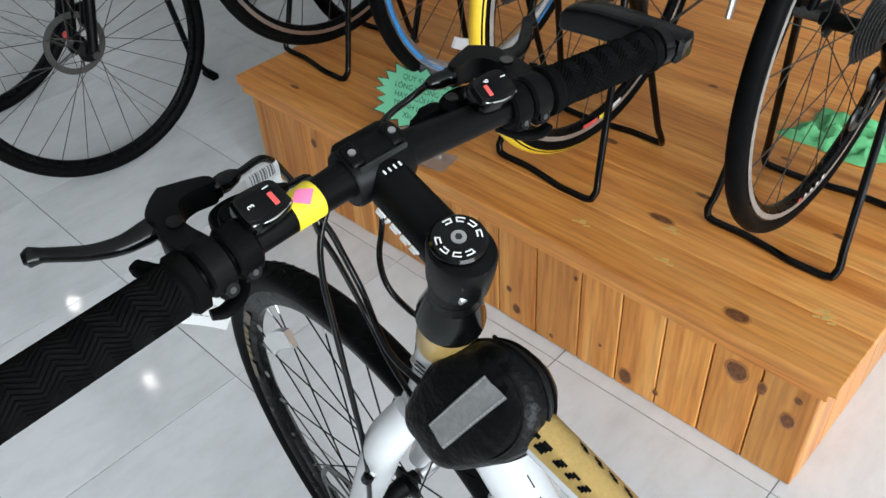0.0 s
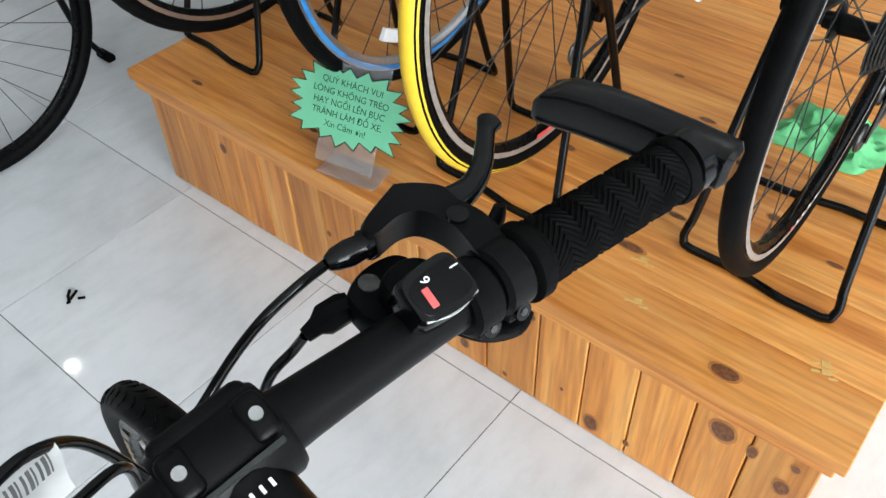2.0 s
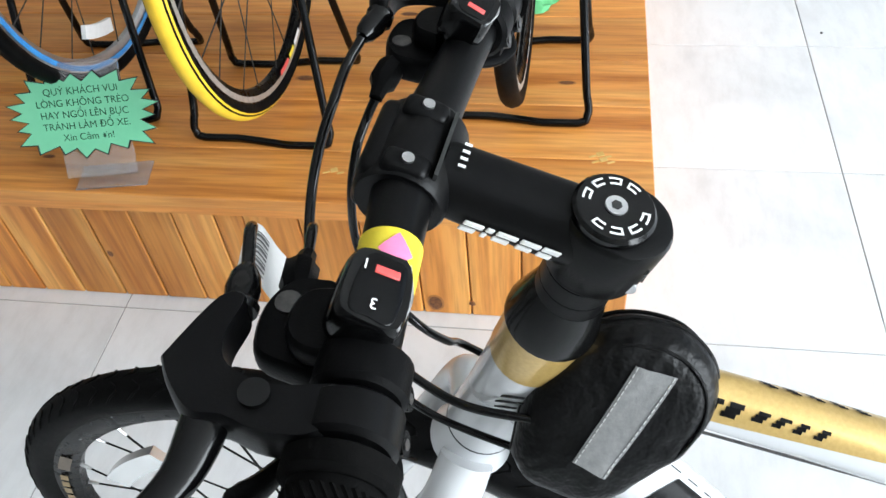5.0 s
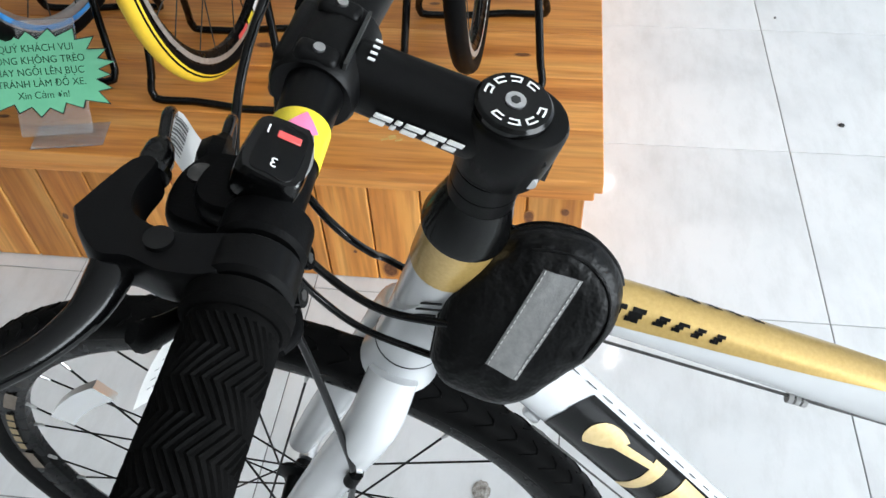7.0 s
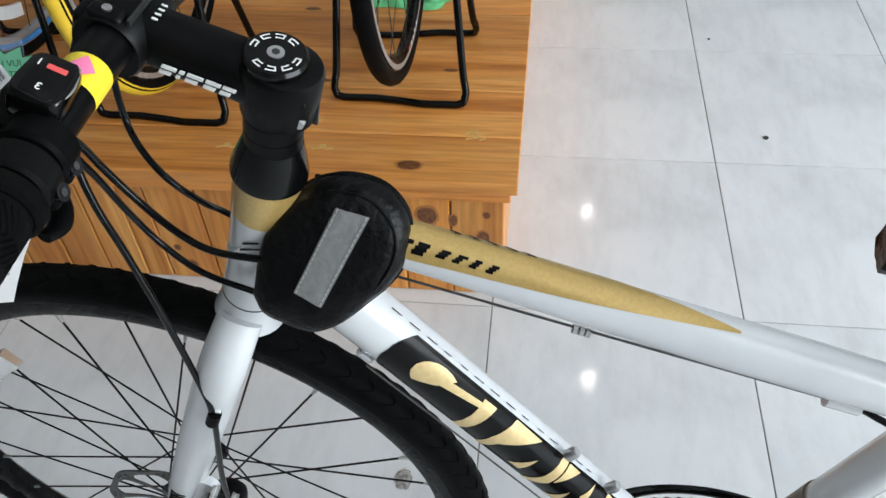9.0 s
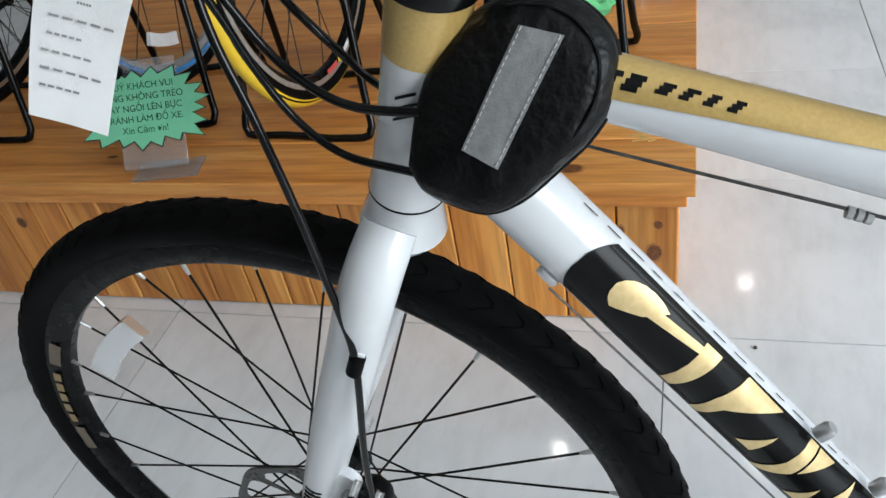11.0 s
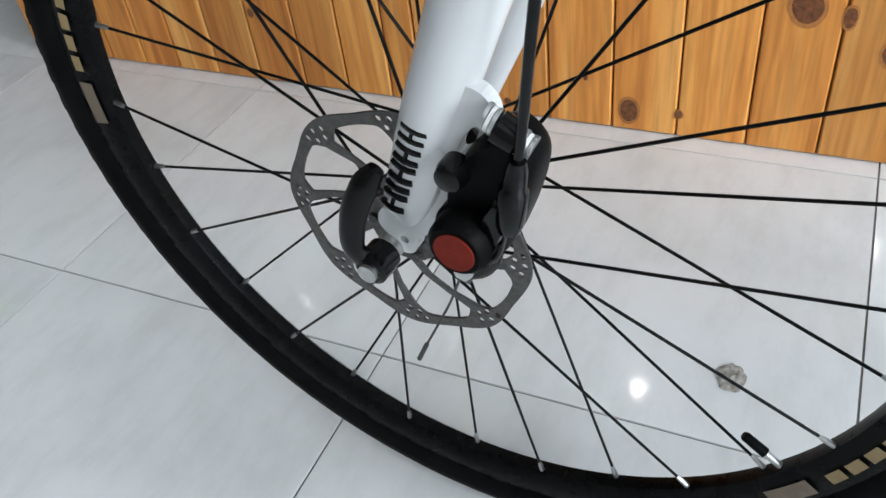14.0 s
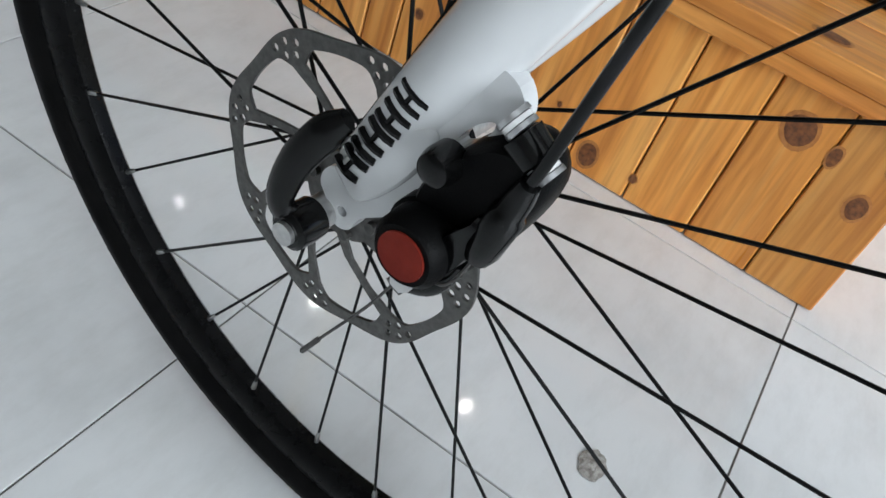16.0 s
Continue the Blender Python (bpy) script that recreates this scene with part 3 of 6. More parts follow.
part("chain", single(tube, [F(BB.x, BB.z + 0.099, 0.046), F(0.655, 0.375, 0.046)], 0.0035, 8), DARK_STEEL, bike)
part("chain", single(tube, [F(BB.x, BB.z - 0.099, 0.046), F(0.64, 0.24, 0.046)], 0.0035, 8), DARK_STEEL, bike)
part("cassette", single(lathe, RHUB + V(0, 0.04, 0.004), V(0.1029, 0.9901, 0.0956), [(0.014, -0.014), (0.052, -0.014), (0.052, -0.010), (0.036, -0.004), (0.030, 0.010), (0.014, 0.012)], 32, closed=True), DARK_STEEL, bike)
part("kickstand", single(tube, [F(0.29, 0.27, -0.03), V(0.36, -0.83, 0.10), V(0.37, -0.88, 0.012)], [0.008, 0.008, 0.009], 12), BLACK_SATIN, bike)

# fork, front wheel
CROWN = HT_BOT - AXIS * 0.022
part("fork_crown", single(tube, [HT_BOT - AXIS * 0.002, HT_BOT - AXIS * 0.012, CROWN - AXIS * 0.010, CROWN - AXIS * 0.022], [0.0225, 0.0235, 0.028, 0.020], 28), WHITE_PAINT, bike)
LEG = {}
for s in (-1, 1):
    if s < 0:
        top, knee, mid, low = V(-0.162, -0.670, 0.714), V(-0.1755, -0.690, 0.684), V(-0.2400, -0.672, 0.535), V(-0.309, -0.653, 0.373)
    else:
        top, knee, mid, low = V(-0.160, -0.630, 0.716), V(-0.170, -0.594, 0.692), V(-0.236, -0.566, 0.540), V(-0.312, -0.545, 0.376)
    LEG[s] = (top, knee, mid, low)
    part("fork_leg", single(tube, [top, knee, knee.lerp(mid, 0.5), mid, mid.lerp(low, 0.6), low], [0.0176, 0.0188, 0.0190, 0.0188, 0.0172, 0.0140], 24, curve=5, flat=0.88, side=WN), WHITE_PAINT, bike)
front_rim = wheel(bike, HUB, WF, WU, WN, 0.2866, 0.3415, TYRE_RUBBER, RIM_BLACK, BLACK_SATIN, 28, radians(1.0), 0.037, None, 128, tread=True)


def on_wheel(a, r, lat=0.0):
    """A point at angle a (degrees, 0 forward, 90 up) and radius r from the hub."""
    a = radians(a)
    return HUB + r * (math.cos(a) * WF + math.sin(a) * WU) + WN * lat


# reflector clipped between two spokes
rb = bmesh.new()
lathe(rb, HUB - WN * 0.012, WN, [(0.233, -0.004), (0.257, -0.005), (0.257, 0.004), (0.233, 0.004)], 14, closed=True, start=WF, sweep=(radians(33), radians(57)))
bmesh.ops.holes_fill(rb, edges=rb.edges[:])
part("spoke_reflector", rb, REFLECTOR, bike, "clear plastic spoke reflector", False)
# rim print: plain gold bars for the maker's mark, with brown end fields
for base in (7, -166):
    for j in range(5):
        a = base + 3.4 * j
        bmk = single(lathe, HUB - WN * 0.0128, WN, [(0.2945, 0.0), (0.3020, -0.001)], 6, start=WF, sweep=(radians(a), radians(a + 2.5)))
        part("rim_print", bmk, DULL_GOLD, front_rim)
    for a in (base - 9, base + 19):
        part("rim_print_field", single(lathe, HUB - WN * 0.0126, WN, [(0.2925, 0.0004), (0.3040, -0.001)], 6, start=WF, sweep=(radians(a), radians(a + 7))), BROWN_DECAL, front_rim)
VA = -143.5
v0, v1 = on_wheel(VA, 0.286), on_wheel(VA, 0.254)
valve = part("valve", single(tube, [v0, v0.lerp(v1, 0.45)], 0.0026, 10), SILVER, bike)
part("valve_cap", single(tube, [v0.lerp(v1, 0.42), v0.lerp(v1, 0.95), v1], [0.0036, 0.0034, 0.0024], 10), BLACK_PLASTIC, valve)

# rotor
ROT_C = HUB - WN * 0.046
PHASE = radians(51)
outer, inner, holes = [], [], []
for k in range(192):
    a = 2 * math.pi * k / 192
    w = math.cos(8 * (a - PHASE))
    outer.append(((0.0812 + 0.0018 * w) * math.cos(a), (0.0812 + 0.0018 * w) * math.sin(a)))
    q = 0.0728 - 0.0085 * max(0.0, w) ** 2.2
    inner.append((q * math.cos(a), q * math.sin(a)))
holes.append(inner)
for k in range(8):
    a = PHASE + 2 * math.pi * k / 8
    for da, r in ((-0.150, 0.0775), (-0.055, 0.0785), (0.040, 0.0765), (-0.090, 0.0722), (0.005, 0.0710)):
        c = (r * math.cos(a + da), r * math.sin(a + da))
        holes.append([(c[0] + 0.0022 * math.cos(w), c[1] + 0.0022 * math.sin(w)) for w in [2 * math.pi * i / 8 for i in range(8)]])


def on_rotor(x, y, z):
    return ROT_C + WF * x + WU * y + WN * z


rotor = part("brake_rotor", single(plate, outer, holes, 0.0019, on_rotor), ROTOR_STEEL, bike, "drilled steel brake rotor", False)
part("rotor_carrier", single(plate, circle2(0, 0, 0.0245, 28), [circle2(0, 0, 0.015, 20)], 0.0023, on_rotor), ROTOR_STEEL, rotor, "", False)
for k in range(8):
    arm = [(0.021 + 0.0450 * t, PHASE + 2 * math.pi * k / 8 + 0.62 * (1 - t) ** 1.3, w) for t, w in ((0, 0.0036), (0.33, 0.0026), (0.66, 0.0024), (1, 0.0040))]
    left = [(r * math.cos(a + w / r), r * math.sin(a + w / r)) for r, a, w in arm]
    right = [(r * math.cos(a - w / r), r * math.sin(a - w / r)) for r, a, w in arm]
    part("rotor_arm", single(plate, left + right[::-1], [], 0.0017, on_rotor), ROTOR_STEEL, rotor, "", False)
for k in range(6):
    a = 2 * math.pi * k / 6 + 0.2
    part("rotor_bolt", single(tube, [on_rotor(0.0205 * math.cos(a), 0.0205 * math.sin(a), -0.003), on_rotor(0.0205 * math.cos(a), 0.0205 * math.sin(a), 0.001)], 0.0032, 8), DARK_STEEL, rotor)

# dropout, calliper tab and quick release on the near leg
low, mid = LEG[-1][3], LEG[-1][2]
LD = (mid - low).normalized()
LB = (-WF - LD * (-WF).dot(LD)).normalized()


def on_leg(b, d, o):
    """b behind the leg, d up it from its foot, o outwards from its middle plane."""
    return low + LB * b + LD * d - WN * o


tab_line = [(0.000, -0.026), (0.010, -0.033), (0.017, -0.027), (0.017, -0.014), (0.025, 0.006), (0.027, 0.040), (0.032, 0.070), (0.0335, 0.090), (0.029, 0.102), (0.019, 0.107), (0.010, 0.100), (0.004, 0.060), (0.000, 0.010), (-0.010, -0.008), (-0.009, -0.020)]
tab_ring = [(p.x, p.y) for p in smooth_line([V(*q, 0) for q in tab_line] + [V(*tab_line[0], 0)], 4)[:-1]]
slot = [(0.0235 + 0.0030 * math.cos(2 * math.pi * k / 14) + 0.0020 * math.sin(2 * math.pi * k / 14), 0.076 + 0.0115 * math.sin(2 * math.pi * k / 14)) for k in range(14)]
part("dropout", single(plate, tab_ring, [slot, circle2(0.0085, -0.022, 0.0030, 12)], 0.009, lambda x, y, z: on_leg(x, y, z + 0.001)), WHITE_PAINT, bike, "white welded dropout", False)
part("dropout_web", single(moulded, [(-0.008, -0.004), (0.008, -0.008), (0.015, 0.004), (0.019, 0.030), (0.018, 0.056), (0.008, 0.060), (-0.004, 0.040)], 0.004, 0.0135, 0.16, on_leg), WHITE_PAINT, bike)
wl = bmesh.new()
for k in range(26):
    tube(wl, [on_leg(0.013 + 0.0004 * k, -0.008 + 0.0028 * k, 0.0062), on_leg(0.0185 + 0.0004 * k, -0.006 + 0.0028 * k, 0.0055)], [0.0022, 0.0015], 6)
part("weld_bead", wl, WHITE_PAINT, bike)
AX = HUB - WN * 0.062
part("axle_nut", single(tube, [HUB - WN * 0.046, AX - WN * 0.010], 0.0085, 20), STEEL, bike)
qr = part("quick_release", single(tube, [AX - WN * 0.006, AX - WN * 0.014, AX - WN * 0.022, AX - WN * 0.024], [0.0105, 0.011, 0.0105, 0.008], 20), BLACK_GLOSS, bike, "black quick-release clamp")
part("quick_release_bolt", single(tube, [AX - WN * 0.023, AX - WN * 0.0265], 0.006, 16), STEEL, qr)
q = [AX - WN * 0.016 + WF * 0.004, AX - WN * 0.021 + WF * 0.009 + WU * 0.014, AX - WN * 0.018 + WF * 0.006 + WU * 0.036, AX - WN * 0.013 - WF * 0.003 + WU * 0.056, AX - WN * 0.010 - WF * 0.010 + WU * 0.066]
part("quick_release_lever", single(tube, q, [0.0085, 0.0075, 0.0085, 0.0085, 0.0050], 14, curve=5, flat=0.7, side=WN), BLACK_GLOSS, qr)
part("axle_nut", single(tube, [HUB + WN * 0.050, HUB + WN * 0.078], 0.009, 16), STEEL, bike)
# maker's mark on the leg as plain slanted bars
for j, wide in enumerate((0.0140, 0.0035, 0.0130, 0.0130, 0.0105)):
    bm = bmesh.new()
    d0 = 0.004 + (0.0, 0.0170, 0.0245, 0.0400, 0.0560)[j]
    for o in ((0.0, 1.0) if wide > 0.005 else (0.0,)):
        dd = d0 + o * (wide - 0.0035) * (0.9 if j % 2 else 1.0)
        tube(bm, [on_leg(-0.0100, dd - 0.002, 0.0106), on_leg(-0.0070, dd - 0.001, 0.0124), on_leg(-0.0030, dd, 0.0138), on_leg(0.0010, dd + 0.001, 0.0140), on_leg(0.0045, dd + 0.002, 0.0133)], 0.0021, 6)
    if wide > 0.005:
        tube(bm, [on_leg(-0.0030, d0, 0.0139), on_leg(-0.0030, d0 + wide - 0.003, 0.0141)], 0.0014, 6)
    part("leg_print", bm, BLACK_DECAL, bike)

# calliper
CAL = on_leg(0.047, 0.046, 0.008)


def on_cal(b, d, o):
    return CAL + LB * b + LD * d - WN * o


calliper = part("brake_calliper", single(moulded, [(-0.020, 0.034), (-0.024, 0.010), (-0.022, -0.010), (-0.012, -0.026), (0.006, -0.034), (0.016, -0.028), (0.018, -0.006), (0.016, 0.024), (0.010, 0.044), (-0.004, 0.052), (-0.014, 0.046)], -0.018, 0.012, 0.14, on_cal), BLACK_PLASTIC, bike, "black mechanical disc brake calliper")
PH = on_cal(-0.004, -0.020, 0.0)
part("piston_housing", single(tube, [PH + WN * 0.004, PH - WN * 0.012, PH - WN * 0.013, PH - WN * 0.024, PH - WN * 0.0275], [0.0195, 0.0195, 0.0178, 0.0172, 0.0142], 28), BLACK_PLASTIC, calliper)
CP = PH - WN * 0.0272
part("adjuster_cap", single(tube, [CP, CP - WN * 0.0014], 0.0116, 28), RED_CAP, calliper, "dull red adjuster cap")
part("actuating_arm", single(moulded, [(0.002, 0.018), (-0.001, -0.006), (0.002, -0.026), (0.008, -0.032), (0.013, -0.024), (0.013, 0.002), (0.011, 0.020)], 0.006, 0.019, 0.15, on_cal), BLACK_GLOSS, calliper)
part("arm_hook", single(tube, [on_cal(0.011, -0.010, 0.014), on_cal(0.014, -0.026, 0.016), on_cal(0.008, -0.040, 0.016), on_cal(-0.002, -0.043, 0.014)], [0.0045, 0.0045, 0.0048, 0.0036], 10, curve=4), BLACK_GLOSS, calliper)
c = on_cal(-0.022, 0.018, 0.004)
part("mount_bolt", single(tube, [c - WN * 0.004, c - WN * 0.012, c - WN * 0.017, c - WN * 0.0185], [0.0085, 0.0085, 0.0070, 0.0040], 18), BLACK_GLOSS, calliper)
for k in range(2):
    c = on_cal(-0.020 + 0.020 * k, 0.052 - 0.004 * k, 0.004)
    for j, (mat, r) in enumerate(((SILVER, 0.0074), (WHITE_PRINT, 0.0066), (SILVER, 0.0070))):
        part("mount_washer", single(tube, [c + LB * (0.0024 * j), c + LB * (0.0024 * j + 0.0021)], r, 18), mat, calliper)
part("mount_spacer", single(tube, [on_cal(-0.0125, 0.050, 0.004), on_cal(-0.001, 0.049, 0.004)], [0.0088, 0.0084], 18), BLACK_GLOSS, calliper)
c = on_cal(0.004, -0.032, 0.022)
part("clamp_bolt", single(tube, [c + WN * 0.004, c - WN * 0.006], 0.0055, 6), SILVER, calliper)
part("cable_washer", single(tube, [c + WN * 0.004, c + WN * 0.006], 0.0078, 16), SILVER, calliper)
part("pad_bolt", single(tube, [on_cal(0.004, -0.048, 0.010), on_cal(0.004, -0.052, 0.017)], 0.0048, 12), DARK_STEEL, calliper)
BRL = on_cal(0.010, 0.020, 0.014)
CLIP = V(-0.193, -0.7035, 0.628)
BD = (CLIP - BRL).normalized()
part("cable_barrel", single(tube, [BRL - BD * 0.018, BRL - BD * 0.012, BRL + BD * 0.010, BRL + BD * 0.012, BRL + BD * 0.022, BRL + BD * 0.028], [0.0060, 0.0075, 0.0075, 0.0060, 0.0056, 0.0042], 16), BLACK_GLOSS, calliper)
TAIL = V(-0.2955, -0.6895, 0.2860)
part("cable_tail", single(tube, [BRL - BD * 0.016, on_cal(0.016, -0.016, 0.021), c, c.lerp(TAIL, 0.4) + V(0, 0.002, -0.002), TAIL + (c - TAIL).normalized() * 0.010], 0.0008, 6, curve=6), DARK_STEEL, calliper)
part("cable_end", single(tube, [TAIL + (c - TAIL).normalized() * 0.012, TAIL - (c - TAIL).normalized() * 0.004], 0.0015, 8), DARK_STEEL, calliper)

# headset, spacers, stem
TOPC = V(-0.087, -0.679, 0.950)
part("headset_cover", single(tube, [HT_TOP, HT_TOP + AXIS * 0.004, HT_TOP + AXIS * 0.020, HT_TOP + AXIS * 0.030], [0.0245, 0.0245, 0.0205, 0.0180], 32), BLACK_GLOSS, bike)
S1 = HT_TOP + AXIS * 0.028
SA = (TOPC - S1).normalized()
for k in range(2):
    part("spacer", single(tube, [S1 + SA * (0.0125 * k), S1 + SA * (0.0125 * k + 0.0118)], 0.0178, 28), BLACK_SATIN, bike)
CL0, CL1 = S1 + SA * 0.0255, TOPC - SA * 0.004
BARC = V(-0.172, -0.668, 0.959)
stem = part("stem", single(tube, [CL0, CL0 + SA * 0.004, CL1 - SA * 0.003, CL1], [0.0165, 0.0195, 0.0195, 0.0185], 32), BLACK_SATIN, bike, "black alloy stem")
sc = CL0.lerp(CL1, 0.56)
part("stem_body", single(tube, [sc, sc.lerp(BARC, 0.3), sc.lerp(BARC, 0.8), BARC + (sc - BARC).normalized() * 0.012], [0.0185, 0.0178, 0.0165, 0.0170], 26, flat=0.95, side=(0, 1, 0)), BLACK_SATIN, stem)
SD = (BARC - sc).normalized()
BL = V(0.092, 0.9957, 0.10).normalized()
BL = (BL - SD * SD.dot(BL)).normalized()
SU = BL.cross(SD) if BL.cross(SD).z > 0 else SD.cross(BL)
part("bar_clamp", single(tube, [BARC - BL * 0.0225, BARC - BL * 0.020, BARC + BL * 0.020, BARC + BL * 0.0225], [0.0185, 0.0200, 0.0200, 0.0185], 28), BLACK_SATIN, stem)
part("faceplate", single(box, BARC + SD * 0.0145, (0.012, 0.042, 0.030), (SD, BL, SU), 0.005, 3), BLACK_SATIN, stem)
for o in (-0.0155, 0.0155):
    for uu in (-1, 1):
        part("faceplate_lug", single(box, BARC + SD * 0.002 + SU * uu * 0.0165 + BL * o, (0.020, 0.012, 0.010), (SD, BL, SU), 0.004, 3), BLACK_SATIN, stem)
# solid black strip that paints the shade in the faceplate gap
part("clamp_gap_shade", single(box, BARC + SU * 0.0192 - SD * 0.0105, (0.0016, 0.036, 0.004), (SD, BL, SU)), INK_AND_RECESS_SHADE, stem)
for o in (-0.0155, 0.0155):
    for uu in (-1, 1):
        b0 = BARC + SD * 0.002 + SU * uu * 0.0205 + BL * o
        part("faceplate_bolt", single(tube, [b0, b0 + SU * uu * 0.0022], 0.0026, 12), STEEL, stem)
part("top_cap", single(tube, [CL1, CL1 + SA * 0.003, CL1 + SA * 0.0048], [0.0180, 0.0180, 0.0165], 36), BLACK_GLOSS, stem)
part("top_cap_bolt", single(tube, [CL1 + SA * 0.0042, CL1 + SA * 0.0056], 0.0048, 16), SILVER, stem)
# black hexagon painted as the shade inside the bolt's socket
part("top_cap_socket_shade", single(tube, [CL1 + SA * 0.0050, CL1 + SA * 0.0059], 0.0024, 6), INK_AND_RECESS_SHADE, stem)
tx = SA.orthogonal().normalized()
ty = SA.cross(tx)
for k in range(10):
    a0 = 2 * math.pi * k / 10
    if k in (4, 9):
        continue
    bmk = bmesh.new()
    for r0, r1 in ((0.0108, 0.0145),):
        lathe(bmk, CL1 + SA * 0.0052, SA, [(r0, 0), (r0 + 0.001, 0)], 4, start=tx, sweep=(a0, a0 + 0.42))
        lathe(bmk, CL1 + SA * 0.0052, SA, [(r1 - 0.001, 0), (r1, 0)], 4, start=tx, sweep=(a0, a0 + 0.42))
        lathe(bmk, CL1 + SA * 0.0052, SA, [(r0, 0), (r1, 0)], 1, start=tx, sweep=(a0 + (0.0 if k % 2 else 0.34), a0 + (0.08 if k % 2 else 0.42)))
    part("top_cap_print", bmk, WHITE_PRINT, stem)
rear = (V(1, -0.2, 0) - SA * SA.dot(V(1, -0.2, 0))).normalized()
cross = SA.cross(rear)
rings = []
for k, base, bump in ((0.0, 0.0180, 0.003), (0.06, 0.0192, 0.005), (0.5, 0.0196, 0.0070), (0.90, 0.0198, 0.0078), (0.97, 0.0192, 0.0072), (1.0, 0.0180, 0.0050)):
    ring = []
    for i in range(40):
        a = 2 * math.pi * i / 40
        ring.append(CL0.lerp(CL1, k) + (base + bump * max(0.0, math.cos(a)) ** 1.6) * (rear * math.cos(a) + cross * math.sin(a)))
    rings.append(ring)
part("steerer_clamp", single(block, rings), BLACK_SATIN, stem)
# solid black strip in place of the shaded slot of the clamp
part("clamp_slot_shade", single(box, CL0.lerp(CL1, 0.50) + rear * 0.0182, (0.0170, 0.0018, (CL1 - CL0).length * 0.94), (rear, cross, SA)), INK_AND_RECESS_SHADE, stem)
for k in range(2):
    c = CL0.lerp(CL1, 0.26 + 0.40 * k) + rear * 0.0190 - cross * 0.0095
    part("clamp_bolt", single(tube, [c + cross * 0.004, c - cross * 0.0035], 0.0040, 12), SILVER if k == 0 else BLACK_GLOSS, stem)
# maker's mark on the side of the stem: five plain white slanted blocks, each of two bars
for j, (o, w) in enumerate(((0.0, 0.0085), (0.0100, 0.0030), (0.0145, 0.0090), (0.0250, 0.0085), (0.0345, 0.0075))):
    for up_by, part_w in ((0.0021, 1.0), (-0.0021, 0.8)):
        c = V(-0.1500, -0.6875, 0.9450) + V(0.034, -0.004, -0.0105).normalized() * (o + w / 2) + SU * up_by - SD * up_by * 0.5
        part("stem_print", single(box, c, (w * part_w, 0.0012, 0.0028), (SD, BL, (SU - SD * 0.3).normalized()), 0.0003, 1), WHITE_PRINT, stem)
for j in range(4):
    c = sc.lerp(BARC, 0.80) + SU * 0.0178 + BL * (0.004 * (j - 1.5)) - SD * 0.002
    part("size_print", single(box, c, (0.0032, 0.0012, 0.0006), (SD, BL, SU), 0.0), WHITE_PRINT, stem)

# handlebar
BAR = [V(-0.177, -0.985, 0.946), V(-0.173, -0.86, 0.954), V(-0.1715, -0.76, 0.959), V(-0.1725, -0.70, 0.960), V(-0.172, -0.668, 0.959), V(-0.169, -0.635, 0.957), V(-0.160, -0.569, 0.953), V(-0.146, -0.49, 0.950), V(-0.1255, -0.398, 0.949)]
BAR_R = [0.0111, 0.0111, 0.0109, 0.0124, 0.0156, 0.0128, 0.0113, 0.0111, 0.0111]
part("handlebar", single(tube, BAR, BAR_R, 26, curve=6), BLACK_SATIN, bike, "satin black flat handlebar")


def bar_at(y):
    pts = smooth_line(BAR, 8)
    for a, b in zip(pts, pts[1:]):
        if a.y <= y <= b.y:
            return a.lerp(b, (y - a.y) / (b.y - a.y)), (b - a).normalized()
    return pts[-1], (pts[-1] - pts[-2]).normalized()


def grip(y0, y1, name):
    """A rubber grip with a flange and moulded zigzag ribs, from its inner end to its outer one."""
    n = 24
    pts = [bar_at(y0 + (y1 - y0) * k / n)[0] for k in range(n + 1)]
    g = part(name, single(tube, pts, 0.0158, 36), RUBBER, bike, "black ribbed rubber grip")
    d = (pts[1] - pts[0]).normalized()
    part("grip_flange", single(tube, [pts[0] - d * 0.007, pts[0] - d * 0.006, pts[0] + d * 0.001, pts[0] + d * 0.003], [0.0175, 0.0192, 0.0192, 0.0170], 36), RUBBER, g)
    e = (pts[-1] - pts[-2]).normalized()
    part("grip_flange", single(tube, [pts[-1] - e * 0.006, pts[-1] - e * 0.004, pts[-1], pts[-1] + e * 0.001], [0.0168, 0.0182, 0.0182, 0.0165], 36), RUBBER, g)
    bm = bmesh.new()
    up = V(0, 0, 1)
    ax = (pts[-1] - pts[0]).normalized()
    a = (up - ax * up.dot(ax)).normalized()
    b = ax.cross(a)
    length = (pts[-1] - pts[0]).length
    lines, zig = 30, 10
    half = 0.30 * 2 * math.pi / lines
    for k in range(lines):
        w0 = 2 * math.pi * k / lines
        loops = [[], [], []]
        for m in range(zig * 6 + 1):
            s = 0.006 + (length - 0.014) * m / (zig * 6)
            saw = abs(((m / 6) % 2) - 1) - 0.5
            x = s / length * n
            i = min(int(x), n - 1)
            c = pts[i].lerp(pts[i + 1], x - i)
            lift = 0.0009
            for q, (dw, rr) in enumerate(((-half, 0.0157), (0.0, 0.0158 + lift), (half, 0.0157))):
                w = w0 + 0.50 * saw + dw
                loops[q].append(bm.verts.new(c + rr * (a * math.cos(w) + b * math.sin(w))))
        for i in (0, 1):
            for m in range(zig * 6):
                bm.faces.new((loops[i][m], loops[i][m + 1], loops[i + 1][m + 1], loops[i + 1][m]))
    bmesh.ops.recalc_face_normals(bm, faces=bm.faces[:])
    part("grip_ribs", bm, RUBBER, g, "", False)
    return g


grip(-0.513, -0.414, "grip")
grip(-0.813, -0.945, "grip")


